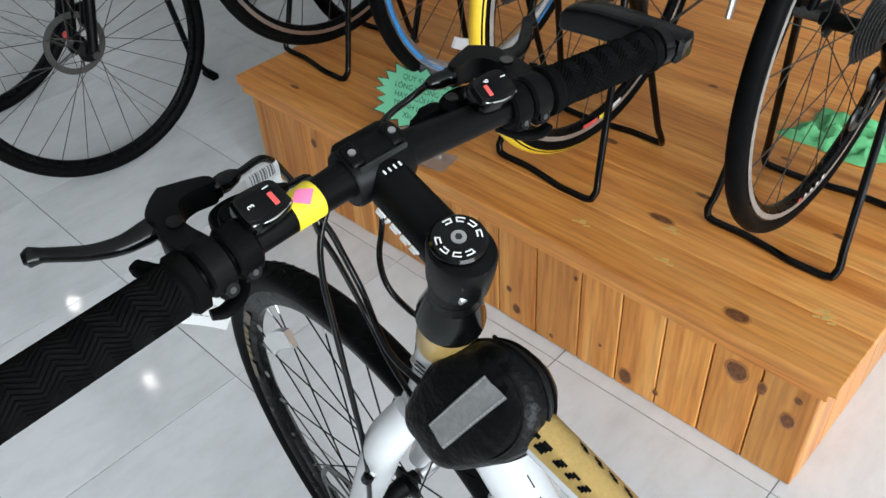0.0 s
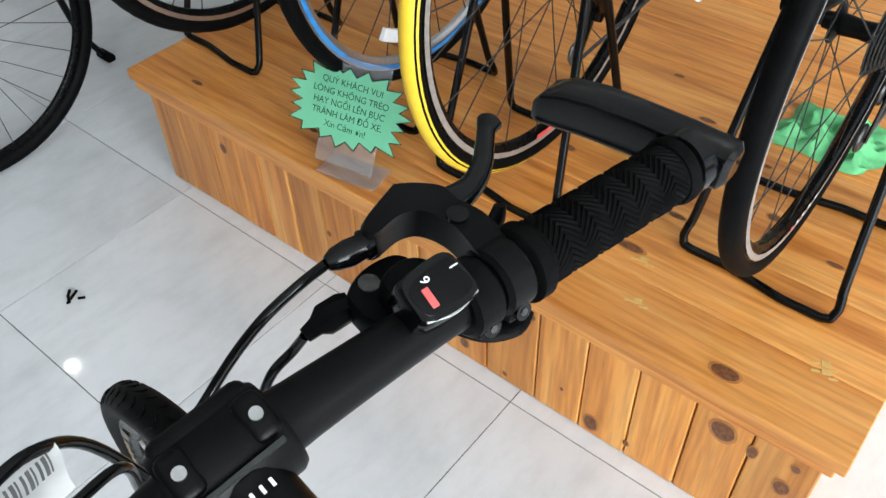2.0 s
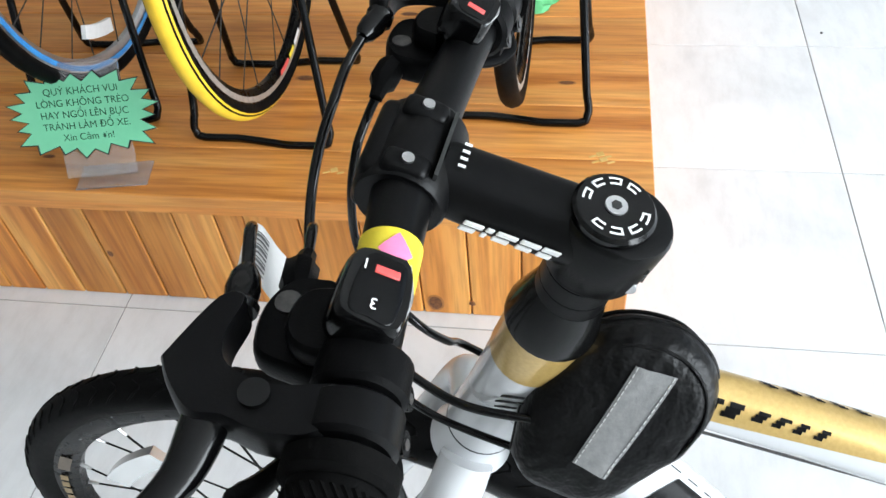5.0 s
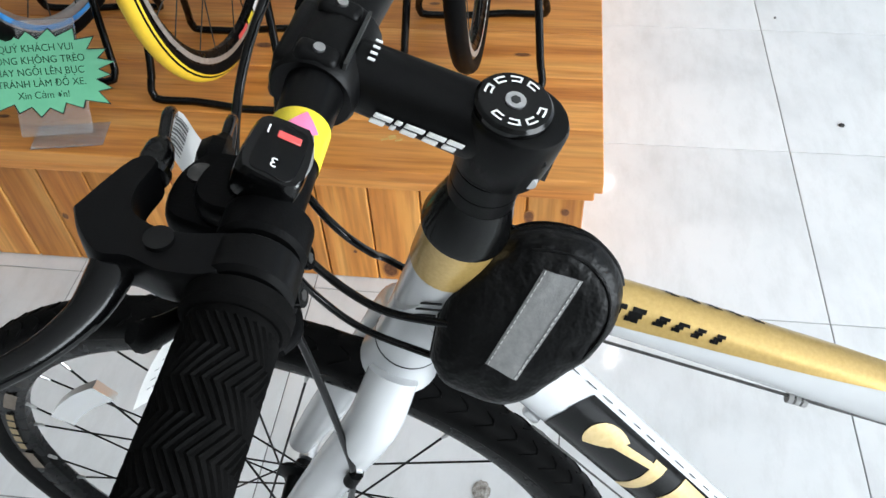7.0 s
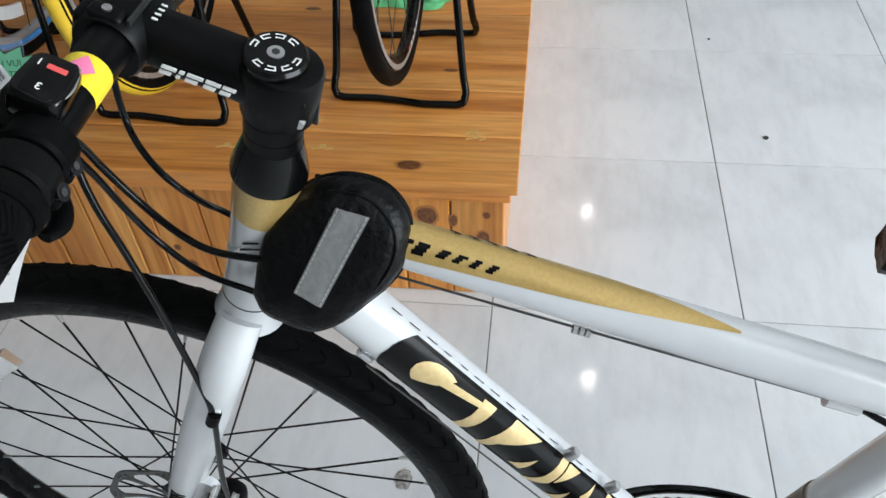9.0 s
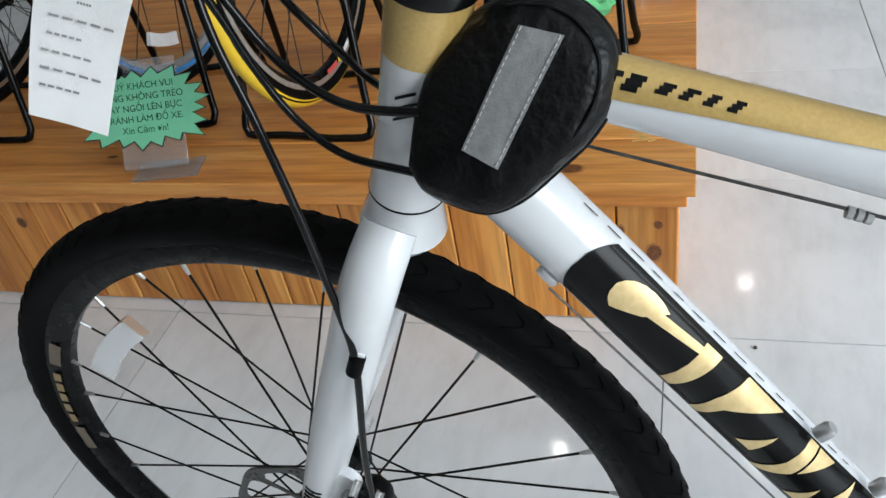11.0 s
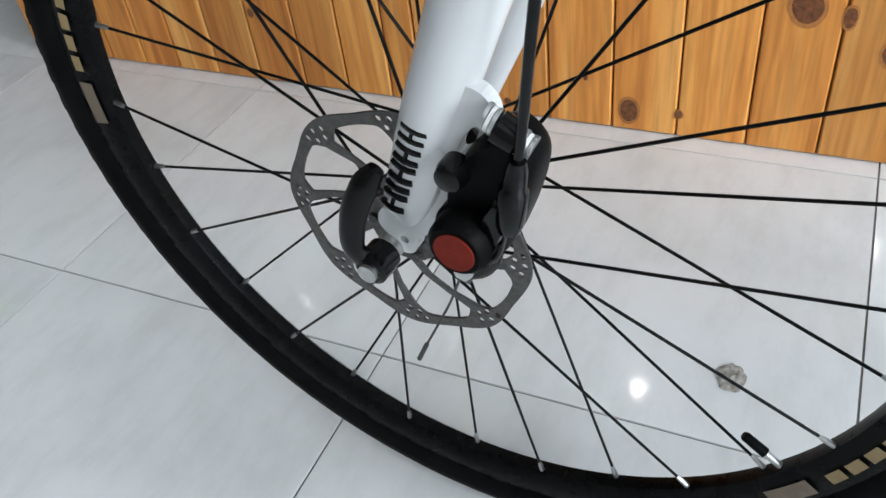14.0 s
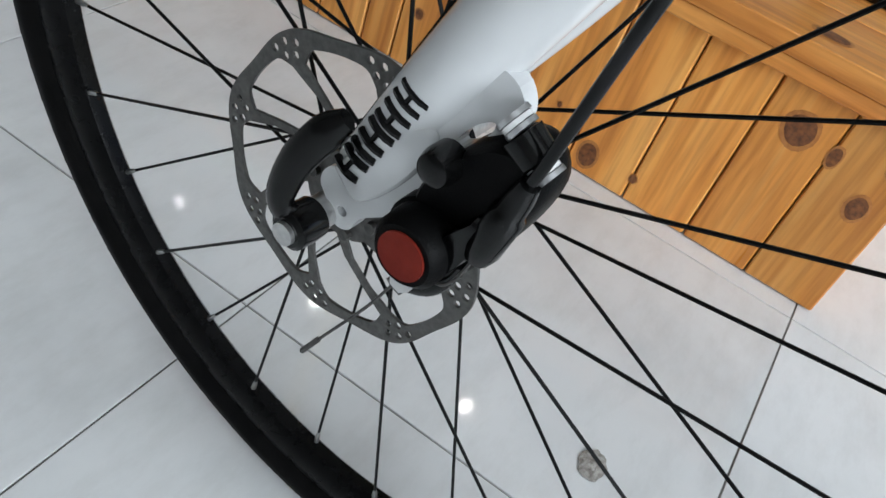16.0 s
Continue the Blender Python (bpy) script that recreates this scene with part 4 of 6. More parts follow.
def bar_end(y, s):
    """A flat-topped horn that points forwards from the end of the bar."""
    p, d = bar_at(y)
    d = d * s
    side, up = V(0, s, 0), V(0.1, 0, 1).normalized()
    rows = []
    for x, wide, tall, o, h in ((0.020, 0.014, 0.016, 0.004, 0.000), (0.017, 0.021, 0.023, 0.004, 0.000), (-0.010, 0.022, 0.026, 0.004, 0.000), (-0.035, 0.022, 0.026, 0.003, 0.001), (-0.060, 0.023, 0.026, 0.001, 0.002), (-0.078, 0.023, 0.025, -0.002, 0.002), (-0.088, 0.021, 0.021, -0.004, 0.000), (-0.093, 0.014, 0.013, -0.005, -0.003)):
        c = p + d * 0.004 + V(x, 0, 0) + side * o + up * h
        ring = []
        for k in range(20):
            a = 2 * math.pi * k / 20
            ca, sa = math.cos(a), math.sin(a)
            ring.append(c + side * (wide / 2 * math.copysign(abs(ca) ** 0.32, ca)) + up * (tall / 2 * math.copysign(abs(sa) ** 0.32, sa)))
        rows.append(ring)
    e = part("bar_end", single(block, rows), BLACK_GLOSS, bike, "black bar end horn")
    part("bar_end_clamp", single(tube, [p - d * 0.010, p - d * 0.008, p + d * 0.002], [0.0140, 0.0170, 0.0170], 24), BLACK_GLOSS, e)


bar_end(-0.402, 1)
bar_end(-0.948, -1)


def controls(yc, s, nums):
    """Shifter pod with its window, paddles and clamps, and the brake lever in front; s is +1 on the far side."""
    p, d = bar_at(yc)
    d = d * s
    up = (V(0.12, 0, 1) - d * V(0.12, 0, 1).dot(d)).normalized()
    fw = V(-1, 0, 0)
    fw = (fw - d * fw.dot(d) - up * fw.dot(up)).normalized()

    def at(o, f, h):
        return p + d * o + fw * f + up * h
    tilt = (up - fw * 0.40).normalized()
    across = (fw + up * 0.40).normalized()
    sh = part("shifter", single(tube, [at(0.000, 0, 0), at(0.002, 0, 0), at(0.015, 0, 0), at(0.017, 0, 0)], [0.0145, 0.0168, 0.0168, 0.0150], 28), BLACK_PLASTIC, bike, "black trigger gear shifter")
    pod_c = at(-0.0125, 0.000, 0.0185)

    def on_pod(o, f, h):
        return pod_c + d * o + across * f + tilt * h
    part("indicator_pod", single(moulded, [(-0.0165, -0.008), (-0.0150, 0.009), (-0.004, 0.0125), (0.012, 0.0125), (0.0155, 0.004), (0.0155, -0.008), (0.008, -0.012), (-0.010, -0.0115)], -0.012, 0.0065, 0.10, on_pod), BLACK_GLOSS, sh)
    part("shifter_window", single(moulded, [(-0.0125, -0.006), (-0.0115, 0.006), (0.010, 0.0090), (0.0125, 0.002), (0.0120, -0.0070), (-0.008, -0.0085)], 0.0060, 0.0070, 0.04, on_pod), BLACK_DECAL, sh)
    part("window_rim", single(tube, [on_pod(-0.0135, -0.0090, 0.0060), on_pod(0.0, -0.0118, 0.0058), on_pod(0.0135, -0.0090, 0.0060)], 0.0006, 6, curve=4), SILVER, sh)
    part("gear_needle", single(box, on_pod(-0.0065, -0.0015, 0.0072), (0.0034, 0.0090, 0.0008), (d, across, tilt), 0.0003, 1), RED, sh, "red gear pointer")
    for ch, o, f in nums:
        cu = bpy.data.curves.new("gear_number", "FONT")
        cu.body, cu.size, cu.extrude, cu.align_x, cu.align_y = ch, 0.0062, 0.0001, "CENTER", "CENTER"
        ob = new("gear_number", cu)
        cu.materials.append(WHITE_PRINT)
        xa, ya = (-across, d) if s > 0 else (across, -d)
        za = xa.cross(ya)
        m = Matrix((xa, ya, za)).transposed().to_4x4()
        m.translation = on_pod(o, f, 0.0076)
        ob.parent = sh
        ob.matrix_world = m
    part("shifter_body", single(moulded, [(-0.034, 0.020), (-0.032, 0.034), (-0.018, 0.042), (0.000, 0.041), (0.006, 0.030), (0.006, 0.012), (-0.020, 0.010), (-0.030, 0.012)], -0.016, -0.002, 0.10, at), BLACK_PLASTIC, sh)
    part("shifter_cover", single(moulded, [(-0.024, 0.014), (-0.020, 0.026), (-0.006, 0.030), (0.004, 0.024), (0.004, 0.010), (-0.016, 0.008)], -0.004, 0.008, 0.16, at), BLACK_PLASTIC, sh)
    part("cover_badge", single(tube, [at(-0.020, 0.033, -0.003), at(-0.020, 0.033, -0.0012)], 0.0050, 16), DARK_STEEL, sh)
    part("thumb_paddle", single(tube, [at(0.004, 0.008, -0.022), at(0.016, -0.006, -0.026), at(0.030, -0.012, -0.026), at(0.040, -0.010, -0.024)], [0.005, 0.0055, 0.0058, 0.004], 14, curve=4, flat=0.6, side=up), BLACK_PLASTIC, sh)
    part("release_paddle", single(tube, [at(0.030, 0.018, -0.014), at(0.044, 0.024, -0.010), at(0.054, 0.029, -0.004), at(0.057, 0.031, 0.002)], [0.004, 0.0055, 0.0062, 0.004], 12, curve=3, flat=0.6, side=fw), BLACK_PLASTIC, sh)
    for o, f0 in ((0.0095, -0.0105), (0.0265, -0.0120)):
        part("clamp_lug", single(box, at(o, f0 + 0.001, -0.0095), (0.012, 0.010, 0.012), (d, fw, up), 0.003, 2), BLACK_PLASTIC, sh)
        bolt = part("clamp_bolt", single(tube, [at(o, f0 - 0.001, -0.0080), at(o, f0 - 0.006, -0.0065)], 0.0046, 14), BLACK_GLOSS, sh)
        part("bolt_socket", single(tube, [at(o, f0 - 0.0058, -0.0066), at(o, f0 - 0.0064, -0.0064)], 0.0022, 6), DARK_STEEL, bolt)
    part("gear_cable_nut", single(tube, [at(-0.030, 0.033, -0.009), at(-0.034, 0.034, -0.010), at(-0.043, 0.035, -0.012), at(-0.047, 0.035, -0.013), at(-0.053, 0.035, -0.015)], [0.0060, 0.0074, 0.0074, 0.0045, 0.0036], 8), BLACK_PLASTIC, sh)
    lv = part("brake_lever", single(tube, [at(0.019, 0, 0), at(0.021, 0, 0), at(0.034, 0, 0), at(0.036, 0, 0)], [0.0145, 0.0170, 0.0170, 0.0150], 28), BLACK_SATIN, bike, "black two-finger brake lever")
    part("lever_bracket", single(moulded, [(0.019, 0.004), (0.037, 0.006), (0.040, 0.024), (0.036, 0.038), (0.036, 0.049), (0.028, 0.058), (0.0185, 0.0640), (0.014, 0.0635), (-0.010, 0.0530), (-0.011, 0.0440), (0.006, 0.0465), (0.017, 0.0420), (0.0225, 0.026)], -0.004, 0.0135, 0.07, at), BLACK_SATIN, lv)
    part("pivot_bolt", single(tube, [at(0.0270, 0.030, 0.0130), at(0.0270, 0.030, 0.0156)], 0.0052, 18), BLACK_GLOSS, lv)
    blade = [at(0.026, 0.046, 0.004), at(0.040, 0.0455, 0.004), at(0.054, 0.0480, 0.003), at(0.069, 0.0565, 0.002), at(0.082, 0.0680, 0.002), at(0.089, 0.0745, 0.002), at(0.095, 0.0785, 0.002), at(0.0985, 0.0800, 0.002)]
    part("lever_blade", single(tube, blade, [0.0085, 0.0080, 0.0066, 0.0055, 0.0050, 0.0050, 0.0070, 0.0040], 16, curve=4, flat=0.8, side=up), BLACK_GLOSS, lv)
    part("barrel_adjuster", single(tube, [at(-0.009, 0.0478, 0.004), at(-0.012, 0.0480, 0.004), at(-0.013, 0.0480, 0.004), at(-0.019, 0.0490, 0.003), at(-0.026, 0.0500, 0.0025), at(-0.030, 0.0505, 0.002)], [0.0070, 0.0074, 0.0060, 0.0066, 0.0055, 0.0034], 14), BLACK_GLOSS, lv)
    return at(-0.030, 0.0505, 0.002), at(-0.053, 0.035, -0.015)


R_BRK, R_GEAR = controls(-0.556, 1, (("9", -0.0045, 0.0055), ("1", 0.0100, 0.0045)))
L_BRK, L_GEAR = controls(-0.767, -1, (("3", 0.0080, 0.0010), ("1", -0.0065, 0.0065)))
STK0, STK1 = V(-0.1722, -0.7170, 0.9602), V(-0.1716, -0.7385, 0.9598)
stk = part("bar_sticker", single(tube, [STK0, STK1], [0.0126, 0.0118], 28, cap=False), YELLOW, bike, "yellow sticker with pink mark")
pk = bmesh.new()
smid = STK0.lerp(STK1, 0.5)
sax = (STK1 - STK0).normalized()
su = (V(0.45, 0, 1) - sax * sax.dot(V(0.45, 0, 1))).normalized()
sv = sax.cross(su)
for k in range(6):
    w0, w1 = -0.5 + k / 6, -0.5 + (k + 1) / 6
    h0, h1 = 0.0085 * (1 - abs(w0) * 2), 0.0085 * (1 - abs(w1) * 2)
    q = []
    for w, h in ((w0, -h0), (w0, h0), (w1, h1), (w1, -h1)):
        q.append(pk.verts.new(smid + sax * h + 0.0130 * (su * math.cos(1.1 * w) + sv * math.sin(1.1 * w))))
    try:
        pk.faces.new(q)
    except ValueError:
        pass
bmesh.ops.remove_doubles(pk, verts=pk.verts[:], dist=1e-5)
part("sticker_mark", pk, PINK, stk)

# cables
CABLE = BLACK_GLOSS
part("brake_cable", single(tube, [R_BRK, V(-0.2186, -0.5890, 0.9535), V(-0.2215, -0.6080, 0.9475), V(-0.2275, -0.6230, 0.9330), V(-0.2310, -0.6400, 0.9170), V(-0.2295, -0.6640, 0.9020), V(-0.2270, -0.6820, 0.876), V(-0.221, -0.691, 0.845), V(-0.211, -0.696, 0.806), V(-0.2016, -0.6995, 0.749), V(-0.1945, -0.701, 0.672), CLIP, CLIP.lerp(BRL, 0.45) + V(-0.001, -0.002, 0), BRL + BD * 0.05, BRL + BD * 0.024], 0.0026, 10, curve=6), CABLE, bike)
part("cable_clip", single(tube, [CLIP + V(0.003, 0, 0.007), CLIP + V(-0.003, 0, -0.007)], 0.0056, 14), BLACK_PLASTIC, bike)
part("cable_boss", single(tube, [CLIP + V(0, 0.010, 0.004), CLIP + V(0.002, 0.0, 0.004)], 0.0055, 12), WHITE_PAINT, bike)
part("brake_cable", single(tube, [L_BRK, L_BRK + V(-0.008, 0.026, -0.006), V(-0.240, -0.690, 0.930), V(-0.2266, -0.674, 0.880), V(-0.220, -0.670, 0.857), V(-0.204, -0.669, 0.826), V(-0.179, -0.679, 0.810), V(-0.1536, -0.688, 0.8045), V(-0.118, -0.692, 0.803)], 0.0026, 10, curve=6), CABLE, bike)
part("gear_cable", single(tube, [L_GEAR, L_GEAR + V(-0.006, 0.024, -0.010), V(-0.228, -0.684, 0.892), V(-0.223, -0.673, 0.847), V(-0.216, -0.667, 0.813), V(-0.202, -0.666, 0.784), V(-0.176, -0.673, 0.7665), V(-0.1345, -0.686, 0.764), V(-0.105, -0.690, 0.758)], 0.0024, 10, curve=6), CABLE, bike)
part("gear_cable", single(tube, [R_GEAR, V(-0.2080, -0.6070, 0.9335), V(-0.2120, -0.6190, 0.9240), V(-0.2170, -0.6270, 0.8980), V(-0.218, -0.630, 0.862), V(-0.199, -0.652, 0.853), V(-0.182, -0.661, 0.839), V(-0.170, -0.652, 0.814), V(-0.163, -0.638, 0.792), V(-0.130, -0.634, 0.760)], 0.0024, 10, curve=6), CABLE, bike)
part("brake_cable_wire", single(tube, [F(-0.055, 0.768), F(0.09, 0.7315), F(0.285, 0.683)], 0.0010, 6), DARK_STEEL, bike)
cs = F(0.09, 0.7315)
for k in range(3):
    part("cable_donut", single(tube, [cs + V(0.0045 * k - 0.006, 0, -0.0016 * k), cs + V(0.0045 * k - 0.003, 0, -0.0016 * k - 0.001)], 0.0034, 10), THREAD, bike)
part("cable_stop", single(tube, [F(0.262, 0.689), F(0.286, 0.683)], 0.0062, 12), WHITE_PAINT, bike)
part("brake_cable", single(tube, [F(0.286, 0.683), F(0.36, 0.650, -0.02), F(0.55, 0.48, -0.05)], 0.0026, 10, curve=5), CABLE, bike)
for o in (-0.014, 0.010):
    part("gear_cable_wire", single(tube, [F(-0.066, 0.678, -0.010 + o), F(0.065, 0.500, -0.010 + o), F(0.20, 0.310, -0.010 + o)], 0.0008, 6), DARK_STEEL, bike)
part("down_tube_cable_stop", single(box, F(-0.068, 0.682, -0.018), (0.016, 0.007, 0.007), (V(0.58, 0, -0.81), V(0, 1, 0), V(0.81, 0, 0.58)), 0.003, 2), SILVER, bike)
for x, z in ((0.093, 0.545), (0.133, 0.492)):
    c = F(x, z, -0.006)
    part("bottle_boss_bolt", single(tube, [c, c + V(0.006, 0, 0.007), c + V(0.008, 0, 0.009)], [0.0055, 0.0055, 0.004], 12), SILVER, bike)
for j in range(14):
    skin("frame_print", DT, DT_R, 0.94, lambda t, j=j: (1.70, 1.74) if 0.20 + 0.034 * j <= t <= 0.222 + 0.034 * j else None, BLACK_DECAL, bike, "", 0.0012, 200, 3)

# ---- bag on the top tube ----
from mathutils.bvhtree import BVHTree

BAGC = V(-0.078, -0.690, 0.800)
bag = thing("frame_bag", BAGC, "black fabric bag with grey reflective strip strapped on bicycle frame", "bag")
BAG_N, BAG_B = V(0, -0.882, 0.471), V(0, 0.471, 0.882)
BAG_O = V(-0.048, -0.6705, 0.829)
BAG = [(-0.083, -0.060), (-0.077, -0.028), (-0.066, -0.004), (-0.050, 0.012), (-0.034, 0.021), (-0.016, 0.023), (0.004, 0.018), (0.018, 0.005), (0.0235, -0.011), (0.021, -0.030), (0.010, -0.048), (-0.006, -0.063), (-0.024, -0.078), (-0.042, -0.085), (-0.060, -0.081), (-0.076, -0.073)]
ring2 = smooth_line([V(a, b, 0) for a, b in BAG] + [V(*BAG[0], 0)], 5)[:-1]
cx, cz = -0.032, -0.028


def bag_pt(p, k, depth):
    """A point of the bag: the outline drawn in by k, at a depth behind its outer face; the far side narrows to the frame."""
    back = 1 - 0.28 * max(0.0, depth - 0.012) / 0.04
    return BAG_O + V(cx + (p.x - cx) * k * back, 0, 0) + BAG_B * (cz + (p.y - cz) * k * back) - BAG_N * depth


bm = bmesh.new()
layers = [(0.0, -0.0150), (0.30, -0.0147), (0.55, -0.0140), (0.74, -0.0124), (0.86, -0.0100), (0.94, -0.0060), (0.985, 0.0000), (1.0, 0.0050), (0.985, 0.0085), (1.0, 0.0130), (0.995, 0.0280), (0.97, 0.0400), (0.86, 0.0460), (0.5, 0.0480), (0.0, 0.0485)]
rows = []
for k, depth in layers:
    if k == 0.0:
        rows.append([bm.verts.new(bag_pt(V(cx, cz, 0), 0, depth))])
        continue
    row = []
    for i, p in enumerate(ring2):
        crease = 0.0016 * noise.noise(V(p.x * 60 * k, p.y * 45 * k, depth * 30)) + 0.0012 * noise.noise(V(p.x * 150 * k, p.y * 60 * k, 3.0))
        row.append(bm.verts.new(bag_pt(p, k * (1 + 0.010 * noise.noise(V(p.x * 90, p.y * 90, depth * 60))), depth + crease * (1 if 0.3 < k else 0.4))))
    rows.append(row)
m = len(ring2)
for a, b in zip(rows, rows[1:]):
    for i in range(m):
        j = (i + 1) % m
        if len(a) == 1:
            bm.faces.new((a[0], b[i], b[j]))
        elif len(b) == 1:
            bm.faces.new((a[i], a[j], b[0]))
        else:
            bm.faces.new((a[i], a[j], b[j], b[i]))
bmesh.ops.recalc_face_normals(bm, faces=bm.faces[:])
bag_tree = BVHTree.FromBMesh(bm)
body = part("bag_body", bm, CLOTH_BLACK, bag)
part("piping", single(tube, [bag_pt(p, 0.995, 0.0085) for p in ring2] + [bag_pt(ring2[0], 0.995, 0.0085)], 0.0016, 8, cap=False), CLOTH_BLACK, body)
zl = [bag_pt(p, 1.008, 0.0200) for p in ring2[18:55]]
part("zip", single(tube, zl, 0.0018, 6), BLACK_PLASTIC, body)
part("zip_puller", single(box, zl[0] + V(0, -0.002, 0), (0.004, 0.003, 0.012), None, 0.001, 1), BLACK_GLOSS, body)
part("seam", single(tube, [bag_pt(p, 0.86, -0.0104) for p in ring2[22:52]], 0.0009, 6), CLOTH_BLACK, body)
PA, PB, PC, PD = V(-0.069, -0.668, 0.835), V(-0.0478, -0.669, 0.829), V(-0.080, -0.698, 0.775), V(-0.0977, -0.698, 0.786)


def on_bag(p, lift):
    """The bag's outer face next to p."""
    hit = bag_tree.ray_cast(p + BAG_N * 0.2, -BAG_N)
    if hit[0] is None:
        hit = bag_tree.find_nearest(p)
    return hit[0] + BAG_N * lift


bm = bmesh.new()
grid = []
for i in range(17):
    u = i / 16
    grid.append([bm.verts.new(on_bag(PA.lerp(PB, j / 6).lerp(PD.lerp(PC, j / 6), u), 0.0012)) for j in range(7)])
for a, b in zip(grid, grid[1:]):
    for j in range(6):
        bm.faces.new((a[j], a[j + 1], b[j + 1], b[j]))
strip = part("reflective_strip", bm, GREY_TAPE, body, "grey reflective strip")
for w in (0.07, 0.93):
    for k in range(18):
        pts = [on_bag(PA.lerp(PB, w).lerp(PD.lerp(PC, w), (k + o) / 18), 0.0016) for o in (0.15, 0.75)]
        part("stitch", single(tube, pts, 0.0004, 4), THREAD, strip)

# ---- price tag and protective label by the near brake lever ----
tag = thing("price_tag", V(-0.285, -0.735, 0.85), "white paper price tag hanging from brake lever of bicycle", "price tag")
TC = [V(-0.193, -0.798, 0.945), V(-0.183, -0.762, 0.922), V(-0.238, -0.769, 0.838), V(-0.242, -0.800, 0.868)]
TX, TY = (TC[1] - TC[0]).normalized(), ((TC[3] + TC[2]) - (TC[0] + TC[1])).normalized()
TN = TX.cross(TY).normalized()


def on_tag(u, v, lift=0.0):
    """A point of the slightly curled tag: u across it, v down it."""
    return TC[0].lerp(TC[1], u).lerp(TC[3].lerp(TC[2], u), v) + TN * (0.004 * math.sin(3.0 * v) + 0.0015 * math.sin(2.5 * u) + lift)


TG = [V(-0.195, -0.781, 0.952), V(-0.192, -0.781, 0.945), on_tag(0.5, 0.05)]
part("tag_string", single(tube, TG, 0.0006, 5, curve=4), WHITE_PRINT, tag)
bm = bmesh.new()
g = []
for i in range(13):
    g.append([bm.verts.new(on_tag(j / 6, i / 12)) for j in range(7)])
for a, b in zip(g, g[1:]):
    for j in range(6):
        bm.faces.new((a[j], a[j + 1], b[j + 1], b[j]))
bmesh.ops.solidify(bm, geom=bm.faces[:], thickness=0.0004)
paper = part("tag_paper", bm, PAPER, tag)
for row, (a, b) in enumerate(((0.30, 0.75), (0.20, 0.80), (0.35, 0.65), (0.42, 0.58), (0.15, 0.90), (0.15, 0.55), (0.10, 0.70), (0.10, 0.85), (0.10, 0.60))):
    v = 0.14 + 0.085 * row
    for k in range(5):
        w0, w1 = a + (b - a) * k / 5, a + (b - a) * (k + 0.72) / 5
        for lift in (0.0007, -0.0011):
            qb = bmesh.new()
            qb.faces.new([qb.verts.new(on_tag(u, w, lift)) for u, w in ((w0, v), (w1, v), (w1, v + 0.012 + 0.006 * (row == 2)), (w0, v + 0.012 + 0.006 * (row == 2)))])
            part("print_bar", qb, INK, paper)
lab = thing("barcode_label", V(-0.250, -0.706, 0.930), "clear plastic film with white barcode label tied to brake cable", "label")
LB0, LBX = V(-0.2270, -0.7330, 0.9540), V(-0.18, 0.98, -0.10).normalized()


def on_label(u, v, lift=0.0):
    """A film folded over the brake cable: u along the cable, v from its short front flap over to the long rear one."""
    w = (v - 0.30) * 7.0
    r = 0.0042 + lift
    if abs(w) < 1.2:
        c = V(math.sin(w) * r, 0, math.cos(w) * r)
    else:
        sg = 1 if w > 0 else -1
        c = V(sg * math.sin(1.2) * r + sg * 0.30 * (abs(w) - 1.2) * 0.0060, 0, math.cos(1.2) * r - (abs(w) - 1.2) * 0.0036)
    return LB0 + LBX * (0.030 * u + 0.002 * math.sin(5 * v)) + c


bm = bmesh.new()
g = [[bm.verts.new(on_label(j / 8, i / 24)) for j in range(9)] for i in range(25)]
for a, b in zip(g, g[1:]):
    for j in range(8):
        bm.faces.new((a[j], a[j + 1], b[j + 1], b[j]))
lp = part("label_paper", bm, PAPER, lab)
for k in range(10):
    u0 = 0.12 + 0.078 * k
    u1 = u0 + 0.025 + 0.015 * (k % 3)
    qb = bmesh.new()
    vs = [[qb.verts.new(on_label(u, v, 0.0005)) for u in (u0, u1)] for v in (0.36, 0.42, 0.48, 0.54, 0.60)]
    for a, b in zip(vs, vs[1:]):
        qb.faces.new((a[0], a[1], b[1], b[0]))
    part("barcode_bar", qb, INK, lp)


# ---- display platform ----
TOP = 0.298
plat = thing("display_platform", V(-0.72, 0.75, 0), "low varnished pine display platform with knotty boards on tiled floor", "platform")
part("platform_core", single(box, V(-0.72, 0.77, 0.136), (1.40, 1.48, 0.268)), PINE_ALONG, plat)
edges_y = [-0.026, 0.098, 0.236, 0.372, 0.515, 0.655, 0.80, 0.945, 1.09, 1.235, 1.38, 1.53]


def board_mesh(name, size, bevel, material):
    bm = single(box, V(0, 0, 0), size, None, bevel, 1)
    me = bpy.data.meshes.new(name)
    for f in bm.faces:
        f.smooth = False
    bm.to_mesh(me)
    bm.free()
    me.materials.append(material)
    return me


def piece(name, me, at, parent):
    ob = new(name, me)
    ob.parent = parent
    ob.matrix_world = Matrix.Translation(at)
    return ob


